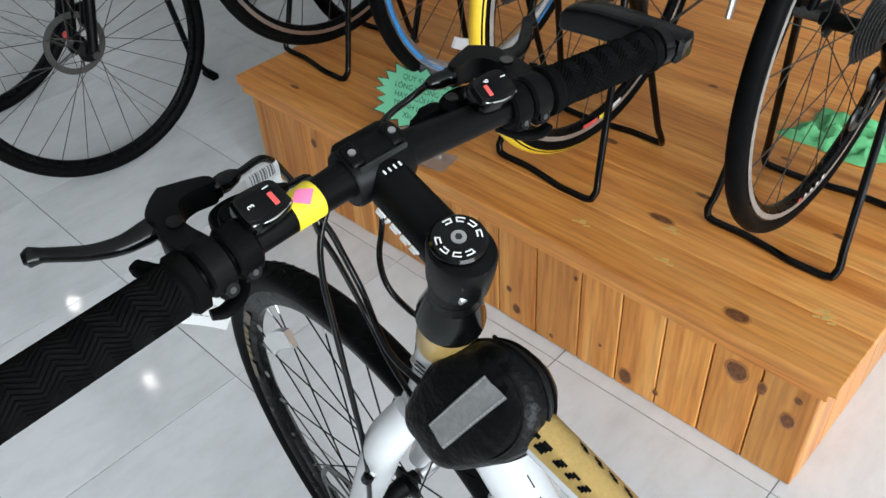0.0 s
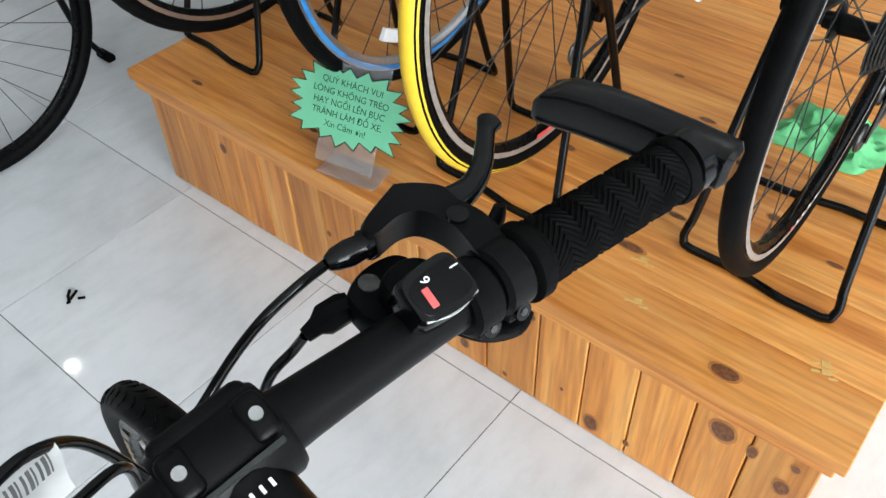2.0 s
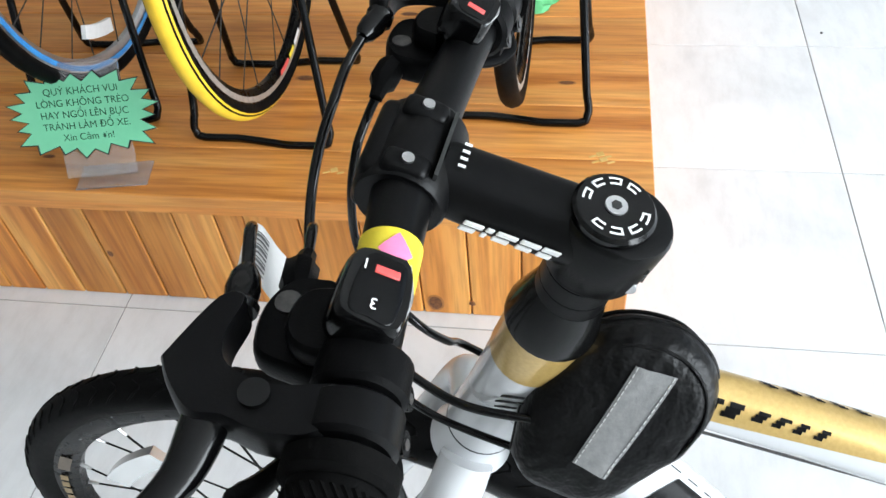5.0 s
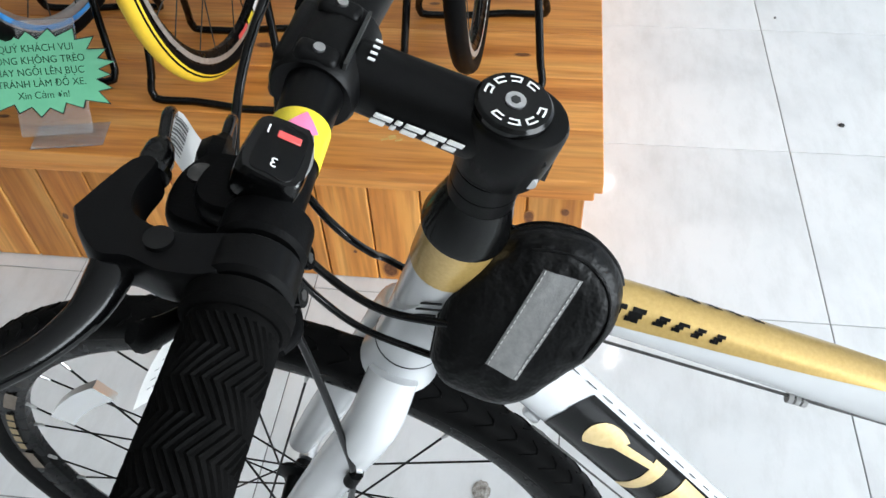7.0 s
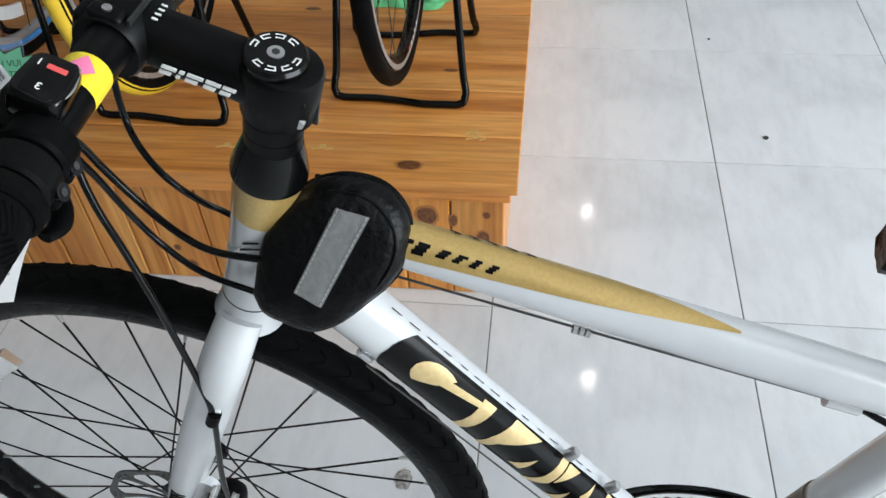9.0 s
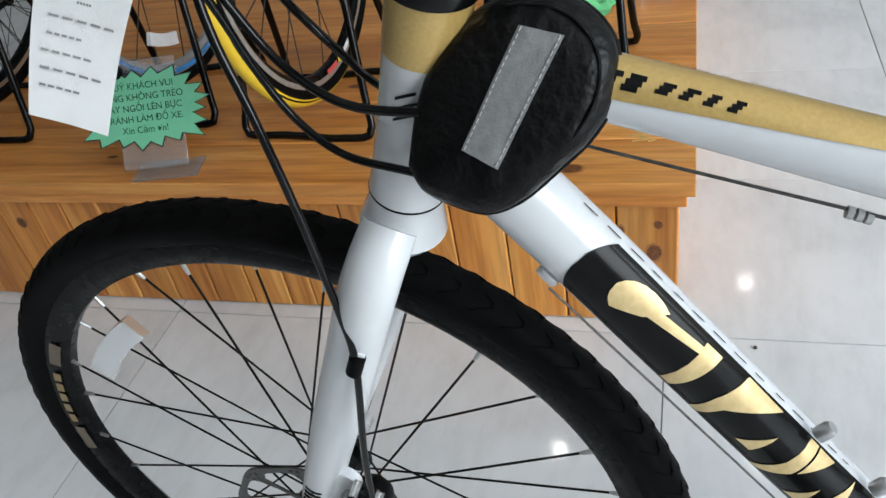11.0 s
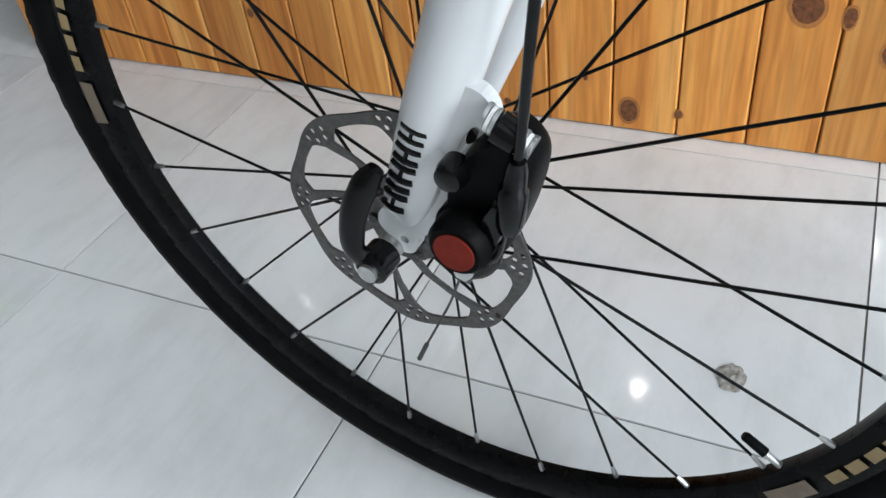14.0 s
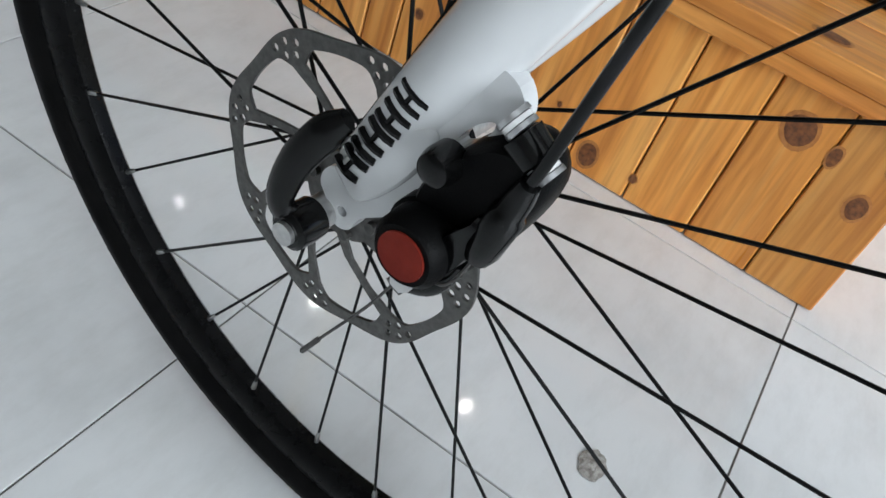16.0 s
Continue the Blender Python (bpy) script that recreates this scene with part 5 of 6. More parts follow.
for a, b in zip(edges_y, edges_y[1:]):
    piece("top_board", board_mesh("top_board", (1.483, b - a - 0.0008, 0.024), 0.0014, PINE_ALONG), V(-0.7185, (a + b) / 2, TOP - 0.012), plat)
piece("nosing_strip", board_mesh("nosing_strip", (1.466, 0.016, 0.022), 0.002, PINE_ALONG), V(-0.7215, -0.012, TOP - 0.0355), plat)
joints = [-1.450, -1.362, -1.262, -1.186, -1.112, -1.028, -0.942, -0.856, -0.777, -0.700, -0.649, -0.552, -0.448, -0.358, -0.270, -0.180, -0.093, 0.0]
for a, b in zip(joints, joints[1:]):
    piece("front_board", board_mesh("front_board", (b - a - 0.0022, 0.018, 0.270), 0.0022, PINE_UP), V((a + b) / 2, 0.009, 0.137), plat)
for k in range(17):
    y = 0.062 + 0.088 * k
    piece("side_board", board_mesh("side_board", (0.018, 0.086, 0.270), 0.0022, PINE_UP), V(-0.009, y, 0.137), plat)
    piece("side_board", board_mesh("side_board", (0.018, 0.086, 0.270), 0.0022, PINE_UP), V(-1.441, y, 0.137), plat)


def knot(c, w, h, axes, parent, mat=None):
    """A dark oval knot with a reddish halo, as a thin raised lens on the board."""
    x, y = axes
    n = x.cross(y)
    for scale, lift, mt, nm in ((1.28, 0.0002, KNOT_HALO, "knot_halo"), (1.0, 0.0005, mat or KNOT, "knot")):
        bm = bmesh.new()
        top = bm.verts.new(c + n * (lift + 0.0004))
        ring = []
        for k in range(18):
            a = 2 * math.pi * k / 18
            r = 1 + 0.12 * noise.noise(c * 40 + V(math.cos(a), math.sin(a), scale))
            ring.append(bm.verts.new(c + n * lift + scale * r * (x * w / 2 * math.cos(a) + y * h / 2 * math.sin(a))))
        for k in range(18):
            bm.faces.new((top, ring[k], ring[(k + 1) % 18]))
        part(nm, bm, mt, parent)


FX, FZ, FY = V(1, 0, 0), V(0, 0, 1), V(0, 1, 0)
for x, z, w, h in ((-0.334, 0.032, 0.024, 0.036), (-0.134, 0.198, 0.034, 0.040), (-0.510, 0.022, 0.010, 0.010), (-0.088, 0.190, 0.014, 0.026), (-0.036, 0.150, 0.022, 0.030), (-0.030, 0.205, 0.012, 0.016), (-0.620, 0.085, 0.012, 0.014),
                   (-0.268, 0.036, 0.010, 0.012), (-0.600, 0.040, 0.018, 0.022), (-1.22, 0.19, 0.018, 0.022), (-0.93, 0.12, 0.010, 0.014), (-0.46, 0.21, 0.008, 0.012), (-0.395, 0.075, 0.006, 0.008)):
    knot(V(x, -0.0004, z), w, h, (FX, FZ), plat)
for x, y, w, h in ((-0.160, 0.014, 0.040, 0.022), (-0.385, 0.148, 0.046, 0.016), (-0.36, 0.255, 0.030, 0.010), (-0.235, 0.345, 0.022, 0.014), (-0.12, 0.30, 0.026, 0.010), (-0.60, 0.30, 0.030, 0.014), (-0.11, 0.43, 0.03, 0.014), (-0.85, 0.17, 0.022, 0.010), (-0.30, 0.46, 0.02, 0.009), (-1.0, 0.06, 0.02, 0.008), (-0.44, 0.52, 0.03, 0.012), (-1.30, 0.03, 0.03, 0.010), (-0.55, 0.62, 0.02, 0.01)):
    knot(V(x, y, TOP + 0.0004), w, h, (FX, FY), plat)
for x, y in ((-0.365, 0.130), (-0.067, 0.092), (-0.50, 0.045), (-0.33, 0.05), (-0.072, 0.105)):
    for j in range(3):
        part("filler_spot", single(box, V(x + 0.012 * j, y + 0.006 * (j % 2), TOP + 0.0004), (0.012, 0.004 + 0.006 * (j % 2), 0.0008), (V(1, 0.4, 0), V(-0.4, 1, 0), FZ)), FILLER, plat)

# ---- stands and the bicycles that hang in them ----


def stand(x0, y0, w=0.250, d=0.225):
    """A bent black steel tube stand: two kinked floor bars and four legs that lean to the axle height."""
    s = thing("bike_stand", V(x0, y0 + d / 2, TOP), "black bent steel tube stand holding rear wheel of bicycle", "bike stand", "bike stands on the platform")
    r, z = 0.0068, TOP + 0.0069
    top_z = TOP + 0.385
    for yy, k in ((y0, 1), (y0 + d, -1)):
        yt = y0 + d / 2 - k * 0.018
        L, R = x0 - w / 2, x0 + w / 2
        floor_bar = [V(L + 0.022, yy + k * 0.004, z), V(x0 - 0.045, yy + k * 0.004, z), V(x0 - 0.008, yy - k * 0.001, z), V(x0 + 0.045, yy - k * 0.010, z), V(R - 0.022, yy - k * 0.010, z)]
        pts = [V(x0 - 0.088, yt, top_z), V(L + 0.010, yy + k * 0.020, z + 0.055), V(L + 0.004, yy + k * 0.008, z + 0.018), V(L + 0.008, yy + k * 0.005, z + 0.003), *floor_bar, V(R - 0.008, yy - k * 0.007, z + 0.003), V(R - 0.004, yy + k * 0.002, z + 0.018), V(R - 0.010, yy + k * 0.015, z + 0.055), V(x0 + 0.088, yt, top_z)]
        fine = []
        for a, b in zip(pts, pts[1:]):
            fine += [a, a.lerp(b, 0.5)]
        part("stand_loop", single(tube, fine + [pts[-1]], r, 12, curve=2), BLACK_GLOSS, s)
    for sx in (-1, 1):
        c = V(x0 + sx * 0.088, y0 + d / 2, top_z)
        part("axle_cup", single(tube, [c - V(0.012 * sx, 0, 0), c + V(0.012 * sx, 0, 0)], 0.019, 18), BLACK_PLASTIC, s)
    return s


def parked(x, y, tyre_mat, rim_mat, stripe, frame_mat, label, fine=False, raise_by=0.040, yaw=0.0):
    """The rear part of a bicycle that faces away: wheel, gears, stays, chain, cranks, seat tube, down tube and front wheel."""
    r = 0.338
    hub = V(x, y, TOP + raise_by + r)
    b = thing("bicycle", V(x, y, TOP), label, "bicycle", "bicycles on the platform")
    f, u, n = V(math.sin(yaw), math.cos(yaw), 0), V(0, 0, 1), V(0, 0, 1).cross(V(math.sin(yaw), math.cos(yaw), 0)) * -1
    rim = wheel(b, hub, f, u, n, 0.291, r, tyre_mat, rim_mat, DARK_STEEL, 24, 0.13, 0.030, stripe, 72, far=True)

    def at(fw, up, side):
        return hub + f * fw + u * up + n * side
    if n.x < 0:
        gear = -1
    else:
        gear = 1
    for k in range(8):
        rr = 0.050 - 0.0038 * k
        teeth = [((rr + (0.003 if i % 2 else 0)) * math.cos(2 * math.pi * i / 44), (rr + (0.003 if i % 2 else 0)) * math.sin(2 * math.pi * i / 44)) for i in range(44)]
        part("sprocket", single(plate, teeth, [circle2(0, 0, 0.014, 12)], 0.0017, lambda X, Y, Z, k=k: at(X, Y, gear * (0.022 + 0.0036 * k + Z))), DARK_STEEL, b)
    mech = part("rear_derailleur", single(tube, [at(0.0, -0.015, gear * 0.062), at(0.02, -0.05, gear * 0.066), at(0.035, -0.078, gear * 0.058), at(0.03, -0.10, gear * 0.056)], [0.012, 0.017, 0.014, 0.009], 14, curve=3), BLACK_GLOSS, b)
    for fw, up in ((0.028, -0.085), (-0.004, -0.142)):
        part("jockey_wheel", single(lathe, at(fw, up, gear * 0.046), n, [(0.004, -0.004), (0.019, -0.003), (0.021, 0), (0.019, 0.003), (0.004, 0.004)], 18, closed=True), DARK_STEEL, mech)
    part("derailleur_cage", single(tube, [at(0.030, -0.080, gear * 0.053), at(0.012, -0.115, gear * 0.053), at(-0.006, -0.146, gear * 0.053)], [0.009, 0.008, 0.008], 10, flat=0.3, side=n), BLACK_GLOSS, mech)
    bbp = at(0.425, -0.05, 0)
    for s in (-1, 1):
        part("chain_stay", single(tube, [at(0, 0, s * 0.066), at(0.16, -0.018, s * 0.050), bbp + n * s * 0.026], [0.009, 0.010, 0.012], 12, curve=3), frame_mat, b)
        part("seat_stay", single(tube, [at(0, 0, s * 0.066), at(0.12, 0.25, s * 0.040), at(0.235, 0.46, s * 0.018)], [0.008, 0.008, 0.008], 10, curve=3), frame_mat, b)
        part("axle_end", single(tube, [at(0, 0, s * 0.046), at(0, 0, s * 0.095)], 0.009, 12), DARK_STEEL, b)
    part("seat_tube", single(tube, [bbp, at(0.262, 0.50, 0)], 0.017, 16), frame_mat, b)
    part("down_tube", single(tube, [bbp, at(0.93, 0.38, 0)], 0.019, 16), frame_mat, b)
    part("top_tube", single(tube, [at(0.27, 0.46, 0), at(0.90, 0.50, 0)], 0.016, 16), frame_mat, b)
    part("bottom_bracket", single(tube, [bbp - n * 0.04, bbp + n * 0.04], 0.021, 18), frame_mat, b)
    for rr, off in ((0.085, 0.052), (0.066, 0.044)):
        part("chainring", single(plate, circle2(0, 0, rr, 48), [circle2(0, 0, rr - 0.014, 32)], 0.003, lambda X, Y, Z, off=off: bbp + f * X + u * Y + n * gear * (off + Z)), SILVER if fine else DARK_STEEL, b)
    for s, a in ((1, -1.9), (-1, -1.9 + math.pi)):
        e = bbp + 0.17 * (f * math.cos(a) + u * math.sin(a)) + n * gear * s * 0.072
        part("crank_arm", single(tube, [bbp + n * gear * s * 0.066, e], [0.014, 0.0105], 12, flat=0.65, side=n), SILVER if fine else BLACK_SATIN, b)
    part("chain", single(tube, [at(0.0, 0.040, gear * 0.040), bbp + u * 0.084 + n * gear * 0.052], 0.0034, 6), DARK_STEEL, b)
    part("chain", single(tube, [at(-0.004, -0.160, gear * 0.047), bbp - u * 0.084 + n * gear * 0.052], 0.0034, 6), DARK_STEEL, b)
    return b, hub, f, u, n


b1, h1, f1, u1, n1 = parked(-0.612, 0.242, TYRE_RUBBER, RIM_BLACK, TAN_WALL, BLACK_SATIN, "dark bicycle with yellow tyre and worn rim held in stand", True)
part("tread_band", single(lathe, h1, n1, [(0.3265, -0.0158), (0.3340, -0.0108), (0.3378, -0.0055), (0.3388, 0), (0.3378, 0.0055), (0.3340, 0.0108), (0.3265, 0.0158)], 72), YELLOW_TYRE, b1, "yellow tyre tread")
for a0, a1, mt in ((-1.62, -1.46, RED), (-1.44, -1.34, YELLOW), (-1.32, -1.20, WHITE_PRINT)):
    part("rim_label", single(lathe, h1 + n1 * 0.0118, n1, [(0.2935, 0.0), (0.3025, 0.0)], 8, start=f1, sweep=(a0 - 0.1, a1 - 0.1)), mt, b1)
    part("rim_label", single(lathe, h1 - n1 * 0.0118, n1, [(0.2935, 0.0), (0.3025, 0.0)], 8, start=f1, sweep=(a0 + 3.3, a1 + 3.3)), mt, b1)
b2, h2, f2, u2, n2 = parked(-0.198, 0.288, TYRE_RUBBER, RIM_BLACK, TAN_WALL, BLACK_SATIN, "dark racing bicycle with black tyre held in stand", True)
for k in range(5):
    a = -1.75 + 0.075 * k
    part("rim_label", single(lathe, h2 + n2 * 0.0122, n2, [(0.293, 0.0), (0.300, 0.0)], 3, start=f2, sweep=(a, a + 0.03)), WHITE_PRINT if k else RED, b2)
b3, h3, f3, u3, n3 = parked(-0.932, 0.315, TYRE_RUBBER, SILVER, BLUE_TYRE, BLACK_SATIN, "dark bicycle with blue rims held in stand")
b4, h4, f4, u4, n4 = parked(-1.345, 0.225, TYRE_RUBBER, RIM_BLACK, SILVER, BLACK_SATIN, "dark bicycle with silver striped rim held in stand")
rf = bmesh.new()
lathe(rf, h3 + n3 * 0.014, n3, [(0.235, -0.004), (0.258, -0.004), (0.258, 0.004), (0.235, 0.004)], 12, closed=True, start=f3, sweep=(-2.15, -1.80))
bmesh.ops.holes_fill(rf, edges=rf.edges[:])
part("spoke_reflector", rf, WHITE_PRINT, b3, "white spoke reflector", False)
for x, y in ((-0.626, 0.112), (-0.202, 0.190), (-0.955, 0.170), (-1.338, 0.125)):
    stand(x, y)

# ---- notice in its acrylic holder ----
sign = thing("notice_sign", V(-0.885, 0.05, TOP), "green starburst paper notice in clear acrylic holder on platform", "sign")
SC, SX = V(-0.886, 0.050, TOP + 0.104), V(0.985, 0.17, 0.0).normalized()
SY = V(-0.08, 0.50, 0.86)
SY = (SY - SX * SX.dot(SY)).normalized()
SN = SX.cross(SY)


def on_sign(x, y, z=0.0):
    return SC + SX * x + SY * y + SN * z


bm = bmesh.new()
box(bm, on_sign(0.010, -0.010, -0.002), (0.118, 0.185, 0.0022), (SX, SY, SN), 0.0008, 1)
foot = V(-0.858, 0.018, TOP + 0.0014)
fx = V(0.985, 0.17, 0)
box(bm, foot, (0.120, 0.060, 0.0024), (fx, V(-0.17, 0.985, 0), V(0, 0, 1)), 0.0008, 1)
holder = part("acrylic_holder", bm, ACRYLIC, sign, "clear acrylic holder", False)
star, edge = [], []
spikes = 21
for k in range(spikes * 2):
    a = 2 * math.pi * k / (spikes * 2)
    q = 1.0 if k % 2 else 0.80
    q *= 1 + 0.05 * math.sin(7 * a)
    sq = 1 / max(abs(math.cos(a)), abs(math.sin(a))) ** 0.45
    star.append((0.120 * q * sq * math.cos(a), 0.068 * q * sq * math.sin(a)))
card = part("starburst_card", single(plate, star, [], 0.0006, lambda x, y, z: on_sign(x, y, 0.0012 + z)), GREEN_CARD, sign, "green starburst card", False)
part("card_outline", single(plate, [(x * 1.022, y * 1.03) for x, y in star], [[(x * 0.992, y * 0.99) for x, y in star]], 0.0003, lambda x, y, z: on_sign(x, y, 0.0017 + z)), INK_AND_RECESS_SHADE, card, "", False)
for i, (line, size) in enumerate((("QUÝ KHÁCH VUI", 0.0158), ("LÒNG KHÔNG TRÈO", 0.0158), ("HAY NGỒI LÊN BỤC", 0.0158), ("TRÁNH LÀM ĐỔ XE.", 0.0158), ("Xin Cảm ơn!", 0.0158))):
    cu = bpy.data.curves.new("notice_line", "FONT")
    cu.body, cu.size, cu.extrude, cu.align_x, cu.align_y = line, size, 0.0001, "CENTER", "CENTER"
    cu.materials.append(GREEN_INK)
    ob = new("notice_line", cu)
    m = Matrix((SX, SY, SN)).transposed().to_4x4()
    m.translation = on_sign(0.002, 0.038 - 0.0185 * i, 0.0024)
    ob.parent = card
    ob.matrix_world = m

# ---- cloths on the platform ----


def cloth(name, at, w, d, h, mat, label, seed):
    """A crumpled cloth lying in folds."""
    c = thing(name, at, label, "cloth")
    n = 34
    bm = bmesh.new()
    g = []
    for i in range(n):
        row = []
        for j in range(n):
            u, v = i / (n - 1) * 2 - 1, j / (n - 1) * 2 - 1
            k = 1 + 0.28 * noise.noise(V(u * 1.7, v * 1.7, seed))
            q = noise.noise(V(u * 2.6 + seed, v * 3.4, 1.0)) + 0.5 * noise.noise(V(u * 6, v * 6, seed))
            edge_d = max(abs(u), abs(v))
            z = 0.002 + h * max(0.0, 0.45 + 0.8 * q) * (1 - edge_d ** 4)
            row.append(bm.verts.new(at + V(u * w / 2 * k + 0.02 * v, v * d / 2 * k, z)))
        g.append(row)
    for a, b in zip(g, g[1:]):
        for j in range(n - 1):
            bm.faces.new((a[j], b[j], b[j + 1], a[j + 1]))
    part("cloth_sheet", bm, mat, c)
    return c


cloth("cleaning_cloth", V(-0.235, 0.605, TOP), 0.20, 0.15, 0.035, GREEN_CLOTH, "crumpled green microfibre cleaning cloth on platform", 3.1)
cloth("plastic_bag", V(-0.055, 0.72, TOP), 0.10, 0.12, 0.05, WHITE_CLOTH, "crumpled white plastic bag on platform", 7.7)

# ---- bicycles on the floor beyond the platform ----


def floor_bike(x, y, yaw, frame_mat, label, lean):
    """The front half of a bicycle on the floor: wheel with rotor, fork and frame, turned by yaw."""
    b = thing("bicycle", V(x, y, 0), label, "bicycle", "bicycles on the floor")
    f = V(math.sin(yaw), math.cos(yaw), 0)
    side = V(math.cos(yaw), -math.sin(yaw), 0)
    u = (V(0, 0, 1) + side * lean).normalized()
    n = f.cross(u)
    hub = V(x, y, 0) + u * 0.342
    wheel(b, hub, f, u, n, 0.296, 0.342, TYRE_RUBBER, RIM_BLACK, DARK_STEEL, 28, 0.1, 0.036, None, 80, far=True)

    def at(fw, up, s):
        return hub + f * fw + u * up + n * s
    for s in (-1, 1):
        part("fork_leg", single(tube, [at(0, 0, s * 0.055), at(-0.06, 0.22, s * 0.052), at(-0.105, 0.39, s * 0.036)], [0.012, 0.016, 0.018], 14, curve=3), BLACK_SATIN, b)
        part("fork_leg_panel", single(tube, [at(-0.046, 0.19, s * 0.0545), at(-0.085, 0.33, s * 0.0465)], [0.0165, 0.0178], 14), frame_mat, b, "bright green painted panel")
        part("rotor", single(plate, circle2(0, 0, 0.08, 40), [circle2(0, 0, 0.064, 30)], 0.0018, lambda X, Y, Z, s=s: at(X, Y, 0.042 + Z)), ROTOR_STEEL, b) if s > 0 else None
    for a in range(6):
        w = math.pi * a / 3
        part("rotor_arm", single(tube, [at(0.02 * math.cos(w), 0.02 * math.sin(w), 0.043), at(0.066 * math.cos(w + 0.5), 0.066 * math.sin(w + 0.5), 0.043)], 0.003, 6), ROTOR_STEEL, b)
    part("axle_end", single(tube, [at(0, 0, -0.07), at(0, 0, 0.07)], 0.009, 12), DARK_STEEL, b)
    part("red_nut", single(tube, [at(0.005, 0.02, 0.05), at(0.005, 0.02, 0.066)], 0.010, 12), RED, b)
    part("brake_calliper", single(box, at(-0.055, 0.055, 0.055), (0.04, 0.06, 0.035), (f, u, n), 0.008, 2), BLACK_PLASTIC, b)
    part("head_tube", single(tube, [at(-0.105, 0.38, 0), at(-0.16, 0.56, 0)], 0.024, 18), BLACK_SATIN, b)
    part("down_tube", single(tube, [at(-0.12, 0.44, 0), at(-0.60, -0.03, 0)], 0.024, 18), BLACK_SATIN, b)
    part("top_tube", single(tube, [at(-0.15, 0.54, 0), at(-0.72, 0.42, 0)], 0.018, 18), BLACK_SATIN, b)
    part("seat_tube", single(tube, [at(-0.60, -0.04, 0), at(-0.77, 0.50, 0)], 0.017, 18), BLACK_SATIN, b)
    rh = at(-1.03, 0.0, 0)
    wheel(b, rh, f, u, n, 0.296, 0.342, TYRE_RUBBER, RIM_BLACK, DARK_STEEL, 24, 0.1, 0.036, None, 64, far=True)
    for s in (-1, 1):
        part("chain_stay", single(tube, [at(-0.60, -0.04, s * 0.025), rh + n * s * 0.06], [0.011, 0.008], 10), BLACK_SATIN, b)
        part("seat_stay", single(tube, [at(-0.75, 0.45, s * 0.015), rh + n * s * 0.06], [0.008, 0.008], 10), BLACK_SATIN, b)
    return b, at


fb, fat = floor_bike(-1.800, -0.225, radians(180), GREEN_PAINT, "black bicycle with green fork panels and disc wheel on floor", 0.03)
part("kickstand", single(tube, [fat(-0.30, 0.02, 0.10), V(-2.005, 0.150, 0.10), V(-2.015, 0.200, 0.010)], [0.009, 0.009, 0.008], 12), BLACK_SATIN, fb)
part("kickstand_foot", single(tube, [V(-2.04, 0.202, 0.010), V(-1.99, 0.202, 0.010)], 0.014, 12), RUBBER, fb)
fc, _ = floor_bike(-2.36, -0.33, radians(178), RUBBER, "black bicycle with brown walled tyres parked on floor", 0.02)

# ---- chipped mark and specks on the floor ----
sm = bmesh.new()
ring = []
ctr = sm.verts.new((-0.132, -0.400, 0.0030))
for k in range(22):
    a = 2 * math.pi * k / 22
    r = 1 + 0.35 * noise.noise(V(2 * math.cos(a), 2 * math.sin(a), 4.0))
    ring.append(sm.verts.new((-0.132 + 0.014 * r * math.cos(a), -0.400 + 0.019 * r * math.sin(a), 0.0012)))
for k in range(22):
    sm.faces.new((ctr, ring[k], ring[(k + 1) % 22]))
tagged(part("floor_chip", sm, STONE, None), "chipped grey hole mark in the floor tile", "floor mark", kind="structure")
for x, y, r in ((0.561, 0.516, 0.006), (0.12, -0.05, 0.003), (0.48, 0.93, 0.003)):
    tagged(part("floor_speck", single(tube, [V(x, y, 0.0004), V(x, y, 0.0030)], r, 10), DARK_STEEL, None), "small dark speck of dirt on floor tile", "speck", "specks on the floor")
lf = bmesh.new()
for pts in ([V(-1.330, -0.360, 0.002), V(-1.315, -0.372, 0.006), V(-1.300, -0.380, 0.002)], [V(-1.318, -0.352, 0.002), V(-1.300, -0.384, 0.004)], [V(-1.297, -0.362, 0.002), V(-1.288, -0.352, 0.002)]):
    tube(lf, pts, [0.003] * len(pts), 6)
tagged(part("wire_scrap", lf, RUBBER, None), "small black scrap of wire lying on floor tile", "scrap")

# ---- room ----
XA, XB, YA, YB, HI = -6.2, 4.3, -4.2, 4.4, 3.0


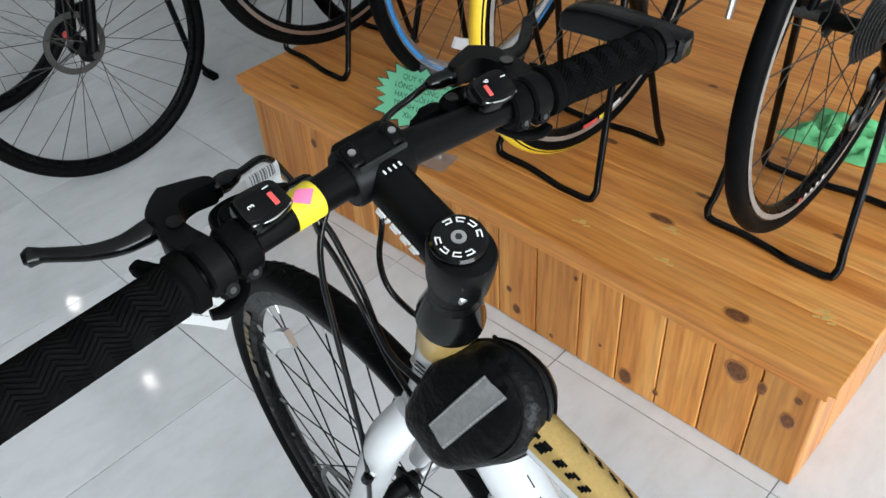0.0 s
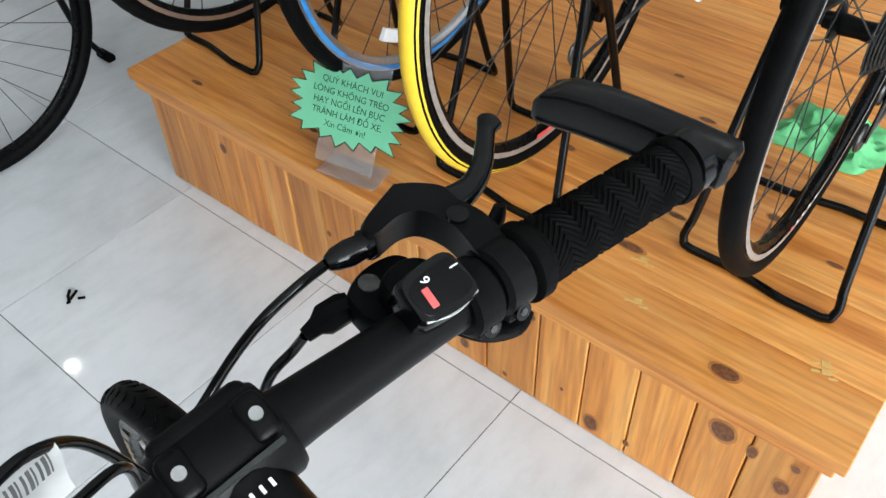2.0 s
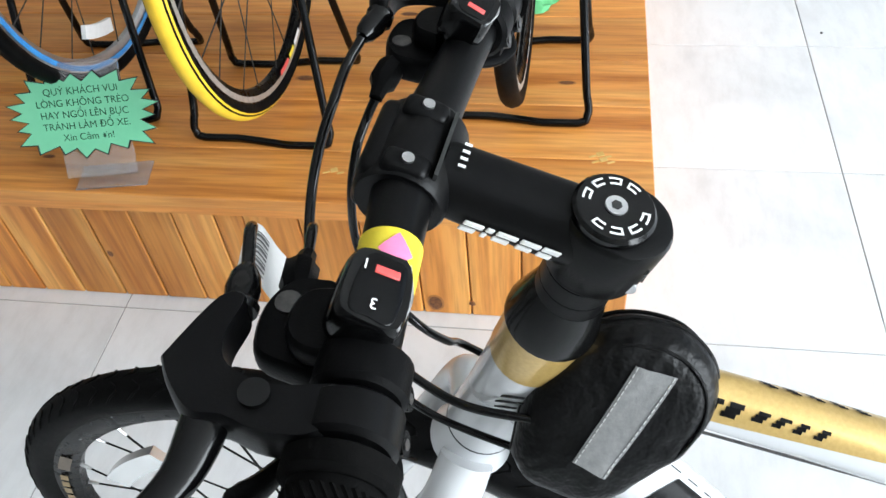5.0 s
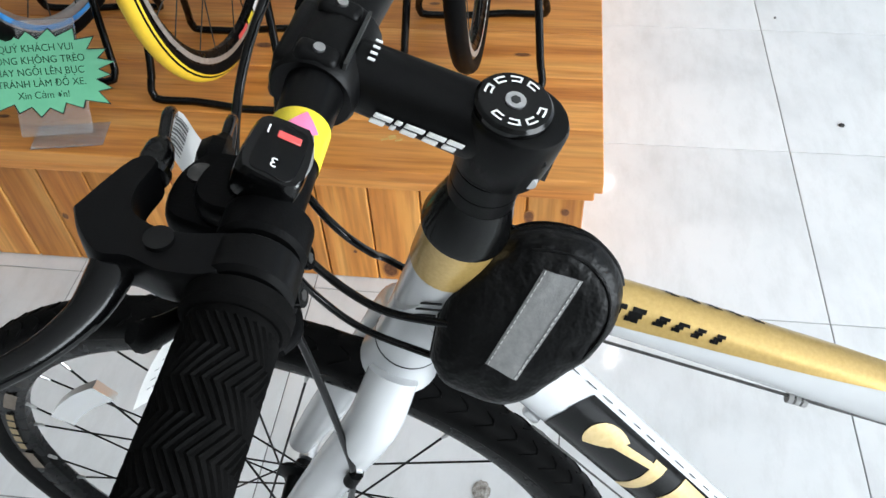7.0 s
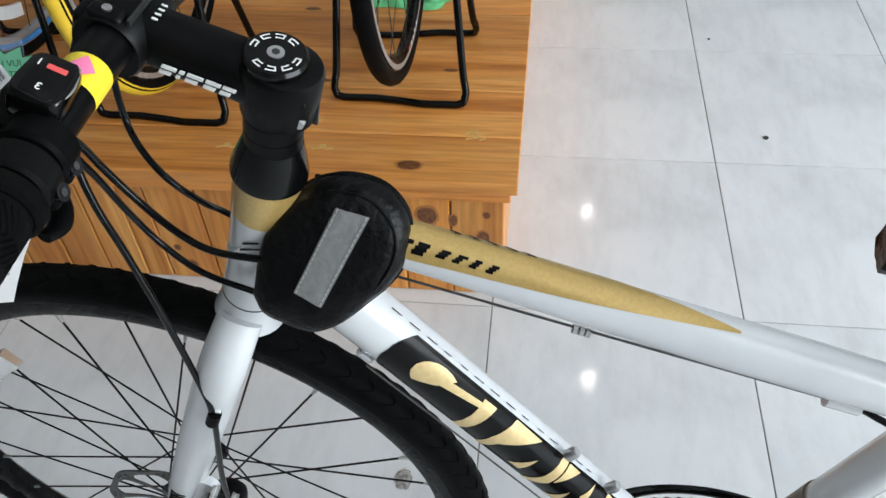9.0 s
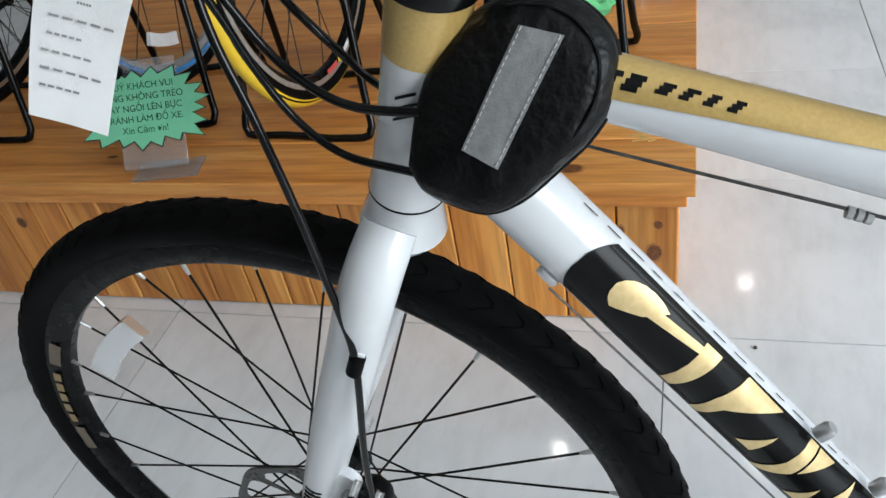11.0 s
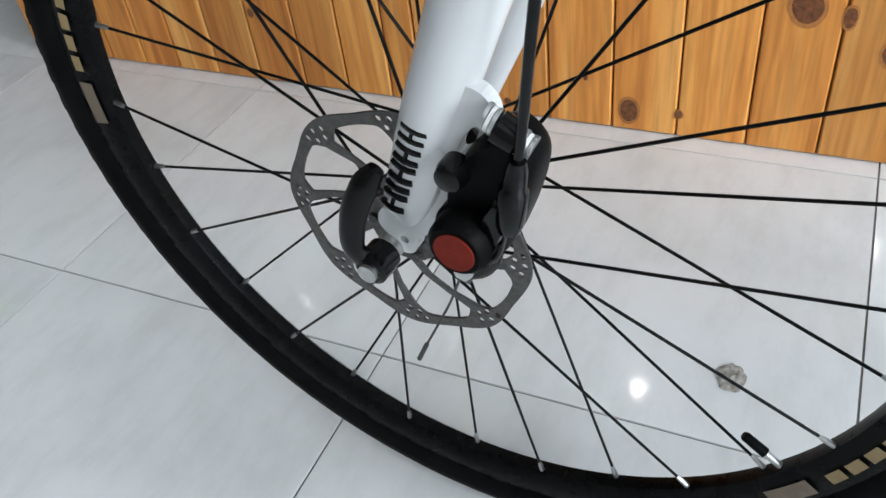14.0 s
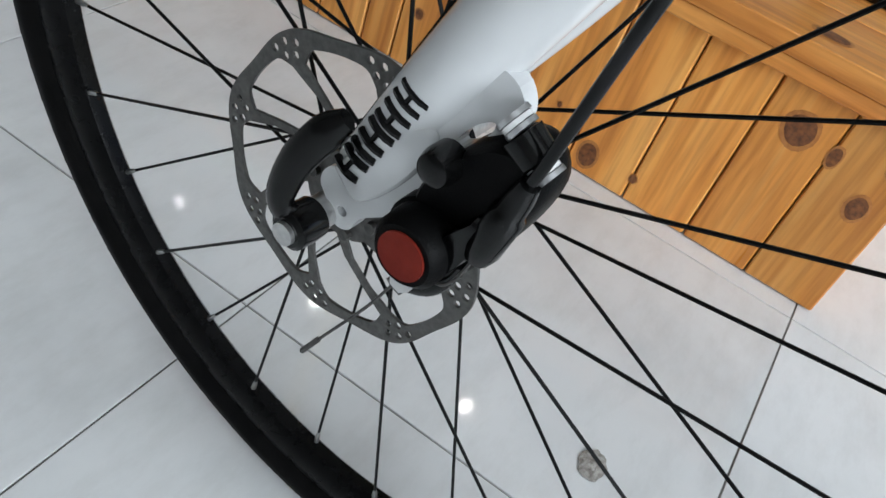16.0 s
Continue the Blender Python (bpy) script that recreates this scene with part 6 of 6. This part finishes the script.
def slab(name, lo, hi, mat):
    c = [(a + b) / 2 for a, b in zip(lo, hi)]
    s = [b - a for a, b in zip(lo, hi)]
    return tagged(part(name, single(box, V(*c), s), mat, None, "", False), kind="structure")


# walls and ceiling stay out of view, added to shape the bounced light
slab("unseen_wall_west", (XA - 0.15, YA, 0), (XA, YB, HI), UNSEEN_PLASTER)
slab("unseen_wall_north", (XA, YB, 0), (XB, YB + 0.15, HI), UNSEEN_PLASTER)
slab("unseen_wall_south", (XA, YA - 0.15, 0), (XB, YA, HI), UNSEEN_PLASTER)
slab("ceiling", (XA, YA, HI), (XB, YB, HI + 0.15), UNSEEN_CEILING)
slab("unseen_wall_east_lintel", (XB, YA, 2.85), (XB + 0.15, YB, HI), UNSEEN_PLASTER)
slab("ground", (XA - 30, YA - 30, -0.30), (XB + 30, YB + 30, -0.06), GROUT)
slab("floor_bed", (XA, YA, -0.06), (XB, YB, -0.0022), GROUT)
for x, y in LAMPS:
    d = thing("ceiling_downlight", V(x, y, HI), "round white recessed led downlight in ceiling", "ceiling light", "ceiling downlights")
    part("lens", single(tube, [V(x, y, HI - 0.006), V(x, y, HI - 0.001)], 0.026, 20), CEILING_LAMP, d)
    part("trim_ring", single(lathe, V(x, y, HI - 0.004), V(0, 0, 1), [(0.026, -0.003), (0.060, -0.002), (0.060, 0.004), (0.026, 0.004)], 24, closed=True), UNSEEN_PLASTER, d)

# ---- floor tiles ----
PX, PY, OX, OY = 0.4580, 0.4520, -0.0180, -0.0300
floor = thing("floor", V(0, 0, 0), "polished pale grey porcelain tiles with thin joints", "floor", kind="structure")
bm = single(box, V(0, 0, 0), (PX - 0.0022, PY - 0.0022, 0.010), None, 0.0004, 1)
tile_me = bpy.data.meshes.new("tile")
bm.to_mesh(tile_me)
bm.free()
tile_me.materials.append(TILE)
rest = bmesh.new()
for i in range(-14, 10):
    for j in range(-9, 10):
        c = V(OX + (i + 0.5) * PX, OY + (j + 0.5) * PY, -0.005)
        if -6 <= i <= 3 and -3 <= j <= 4:
            piece("tile", tile_me, c, floor)
        elif XA < c.x < XB and YA < c.y < YB:
            box(rest, c, (PX - 0.0022, PY - 0.0022, 0.010))
part("outer_tiles", rest, TILE, floor, "", False)["kind"] = "stuff"
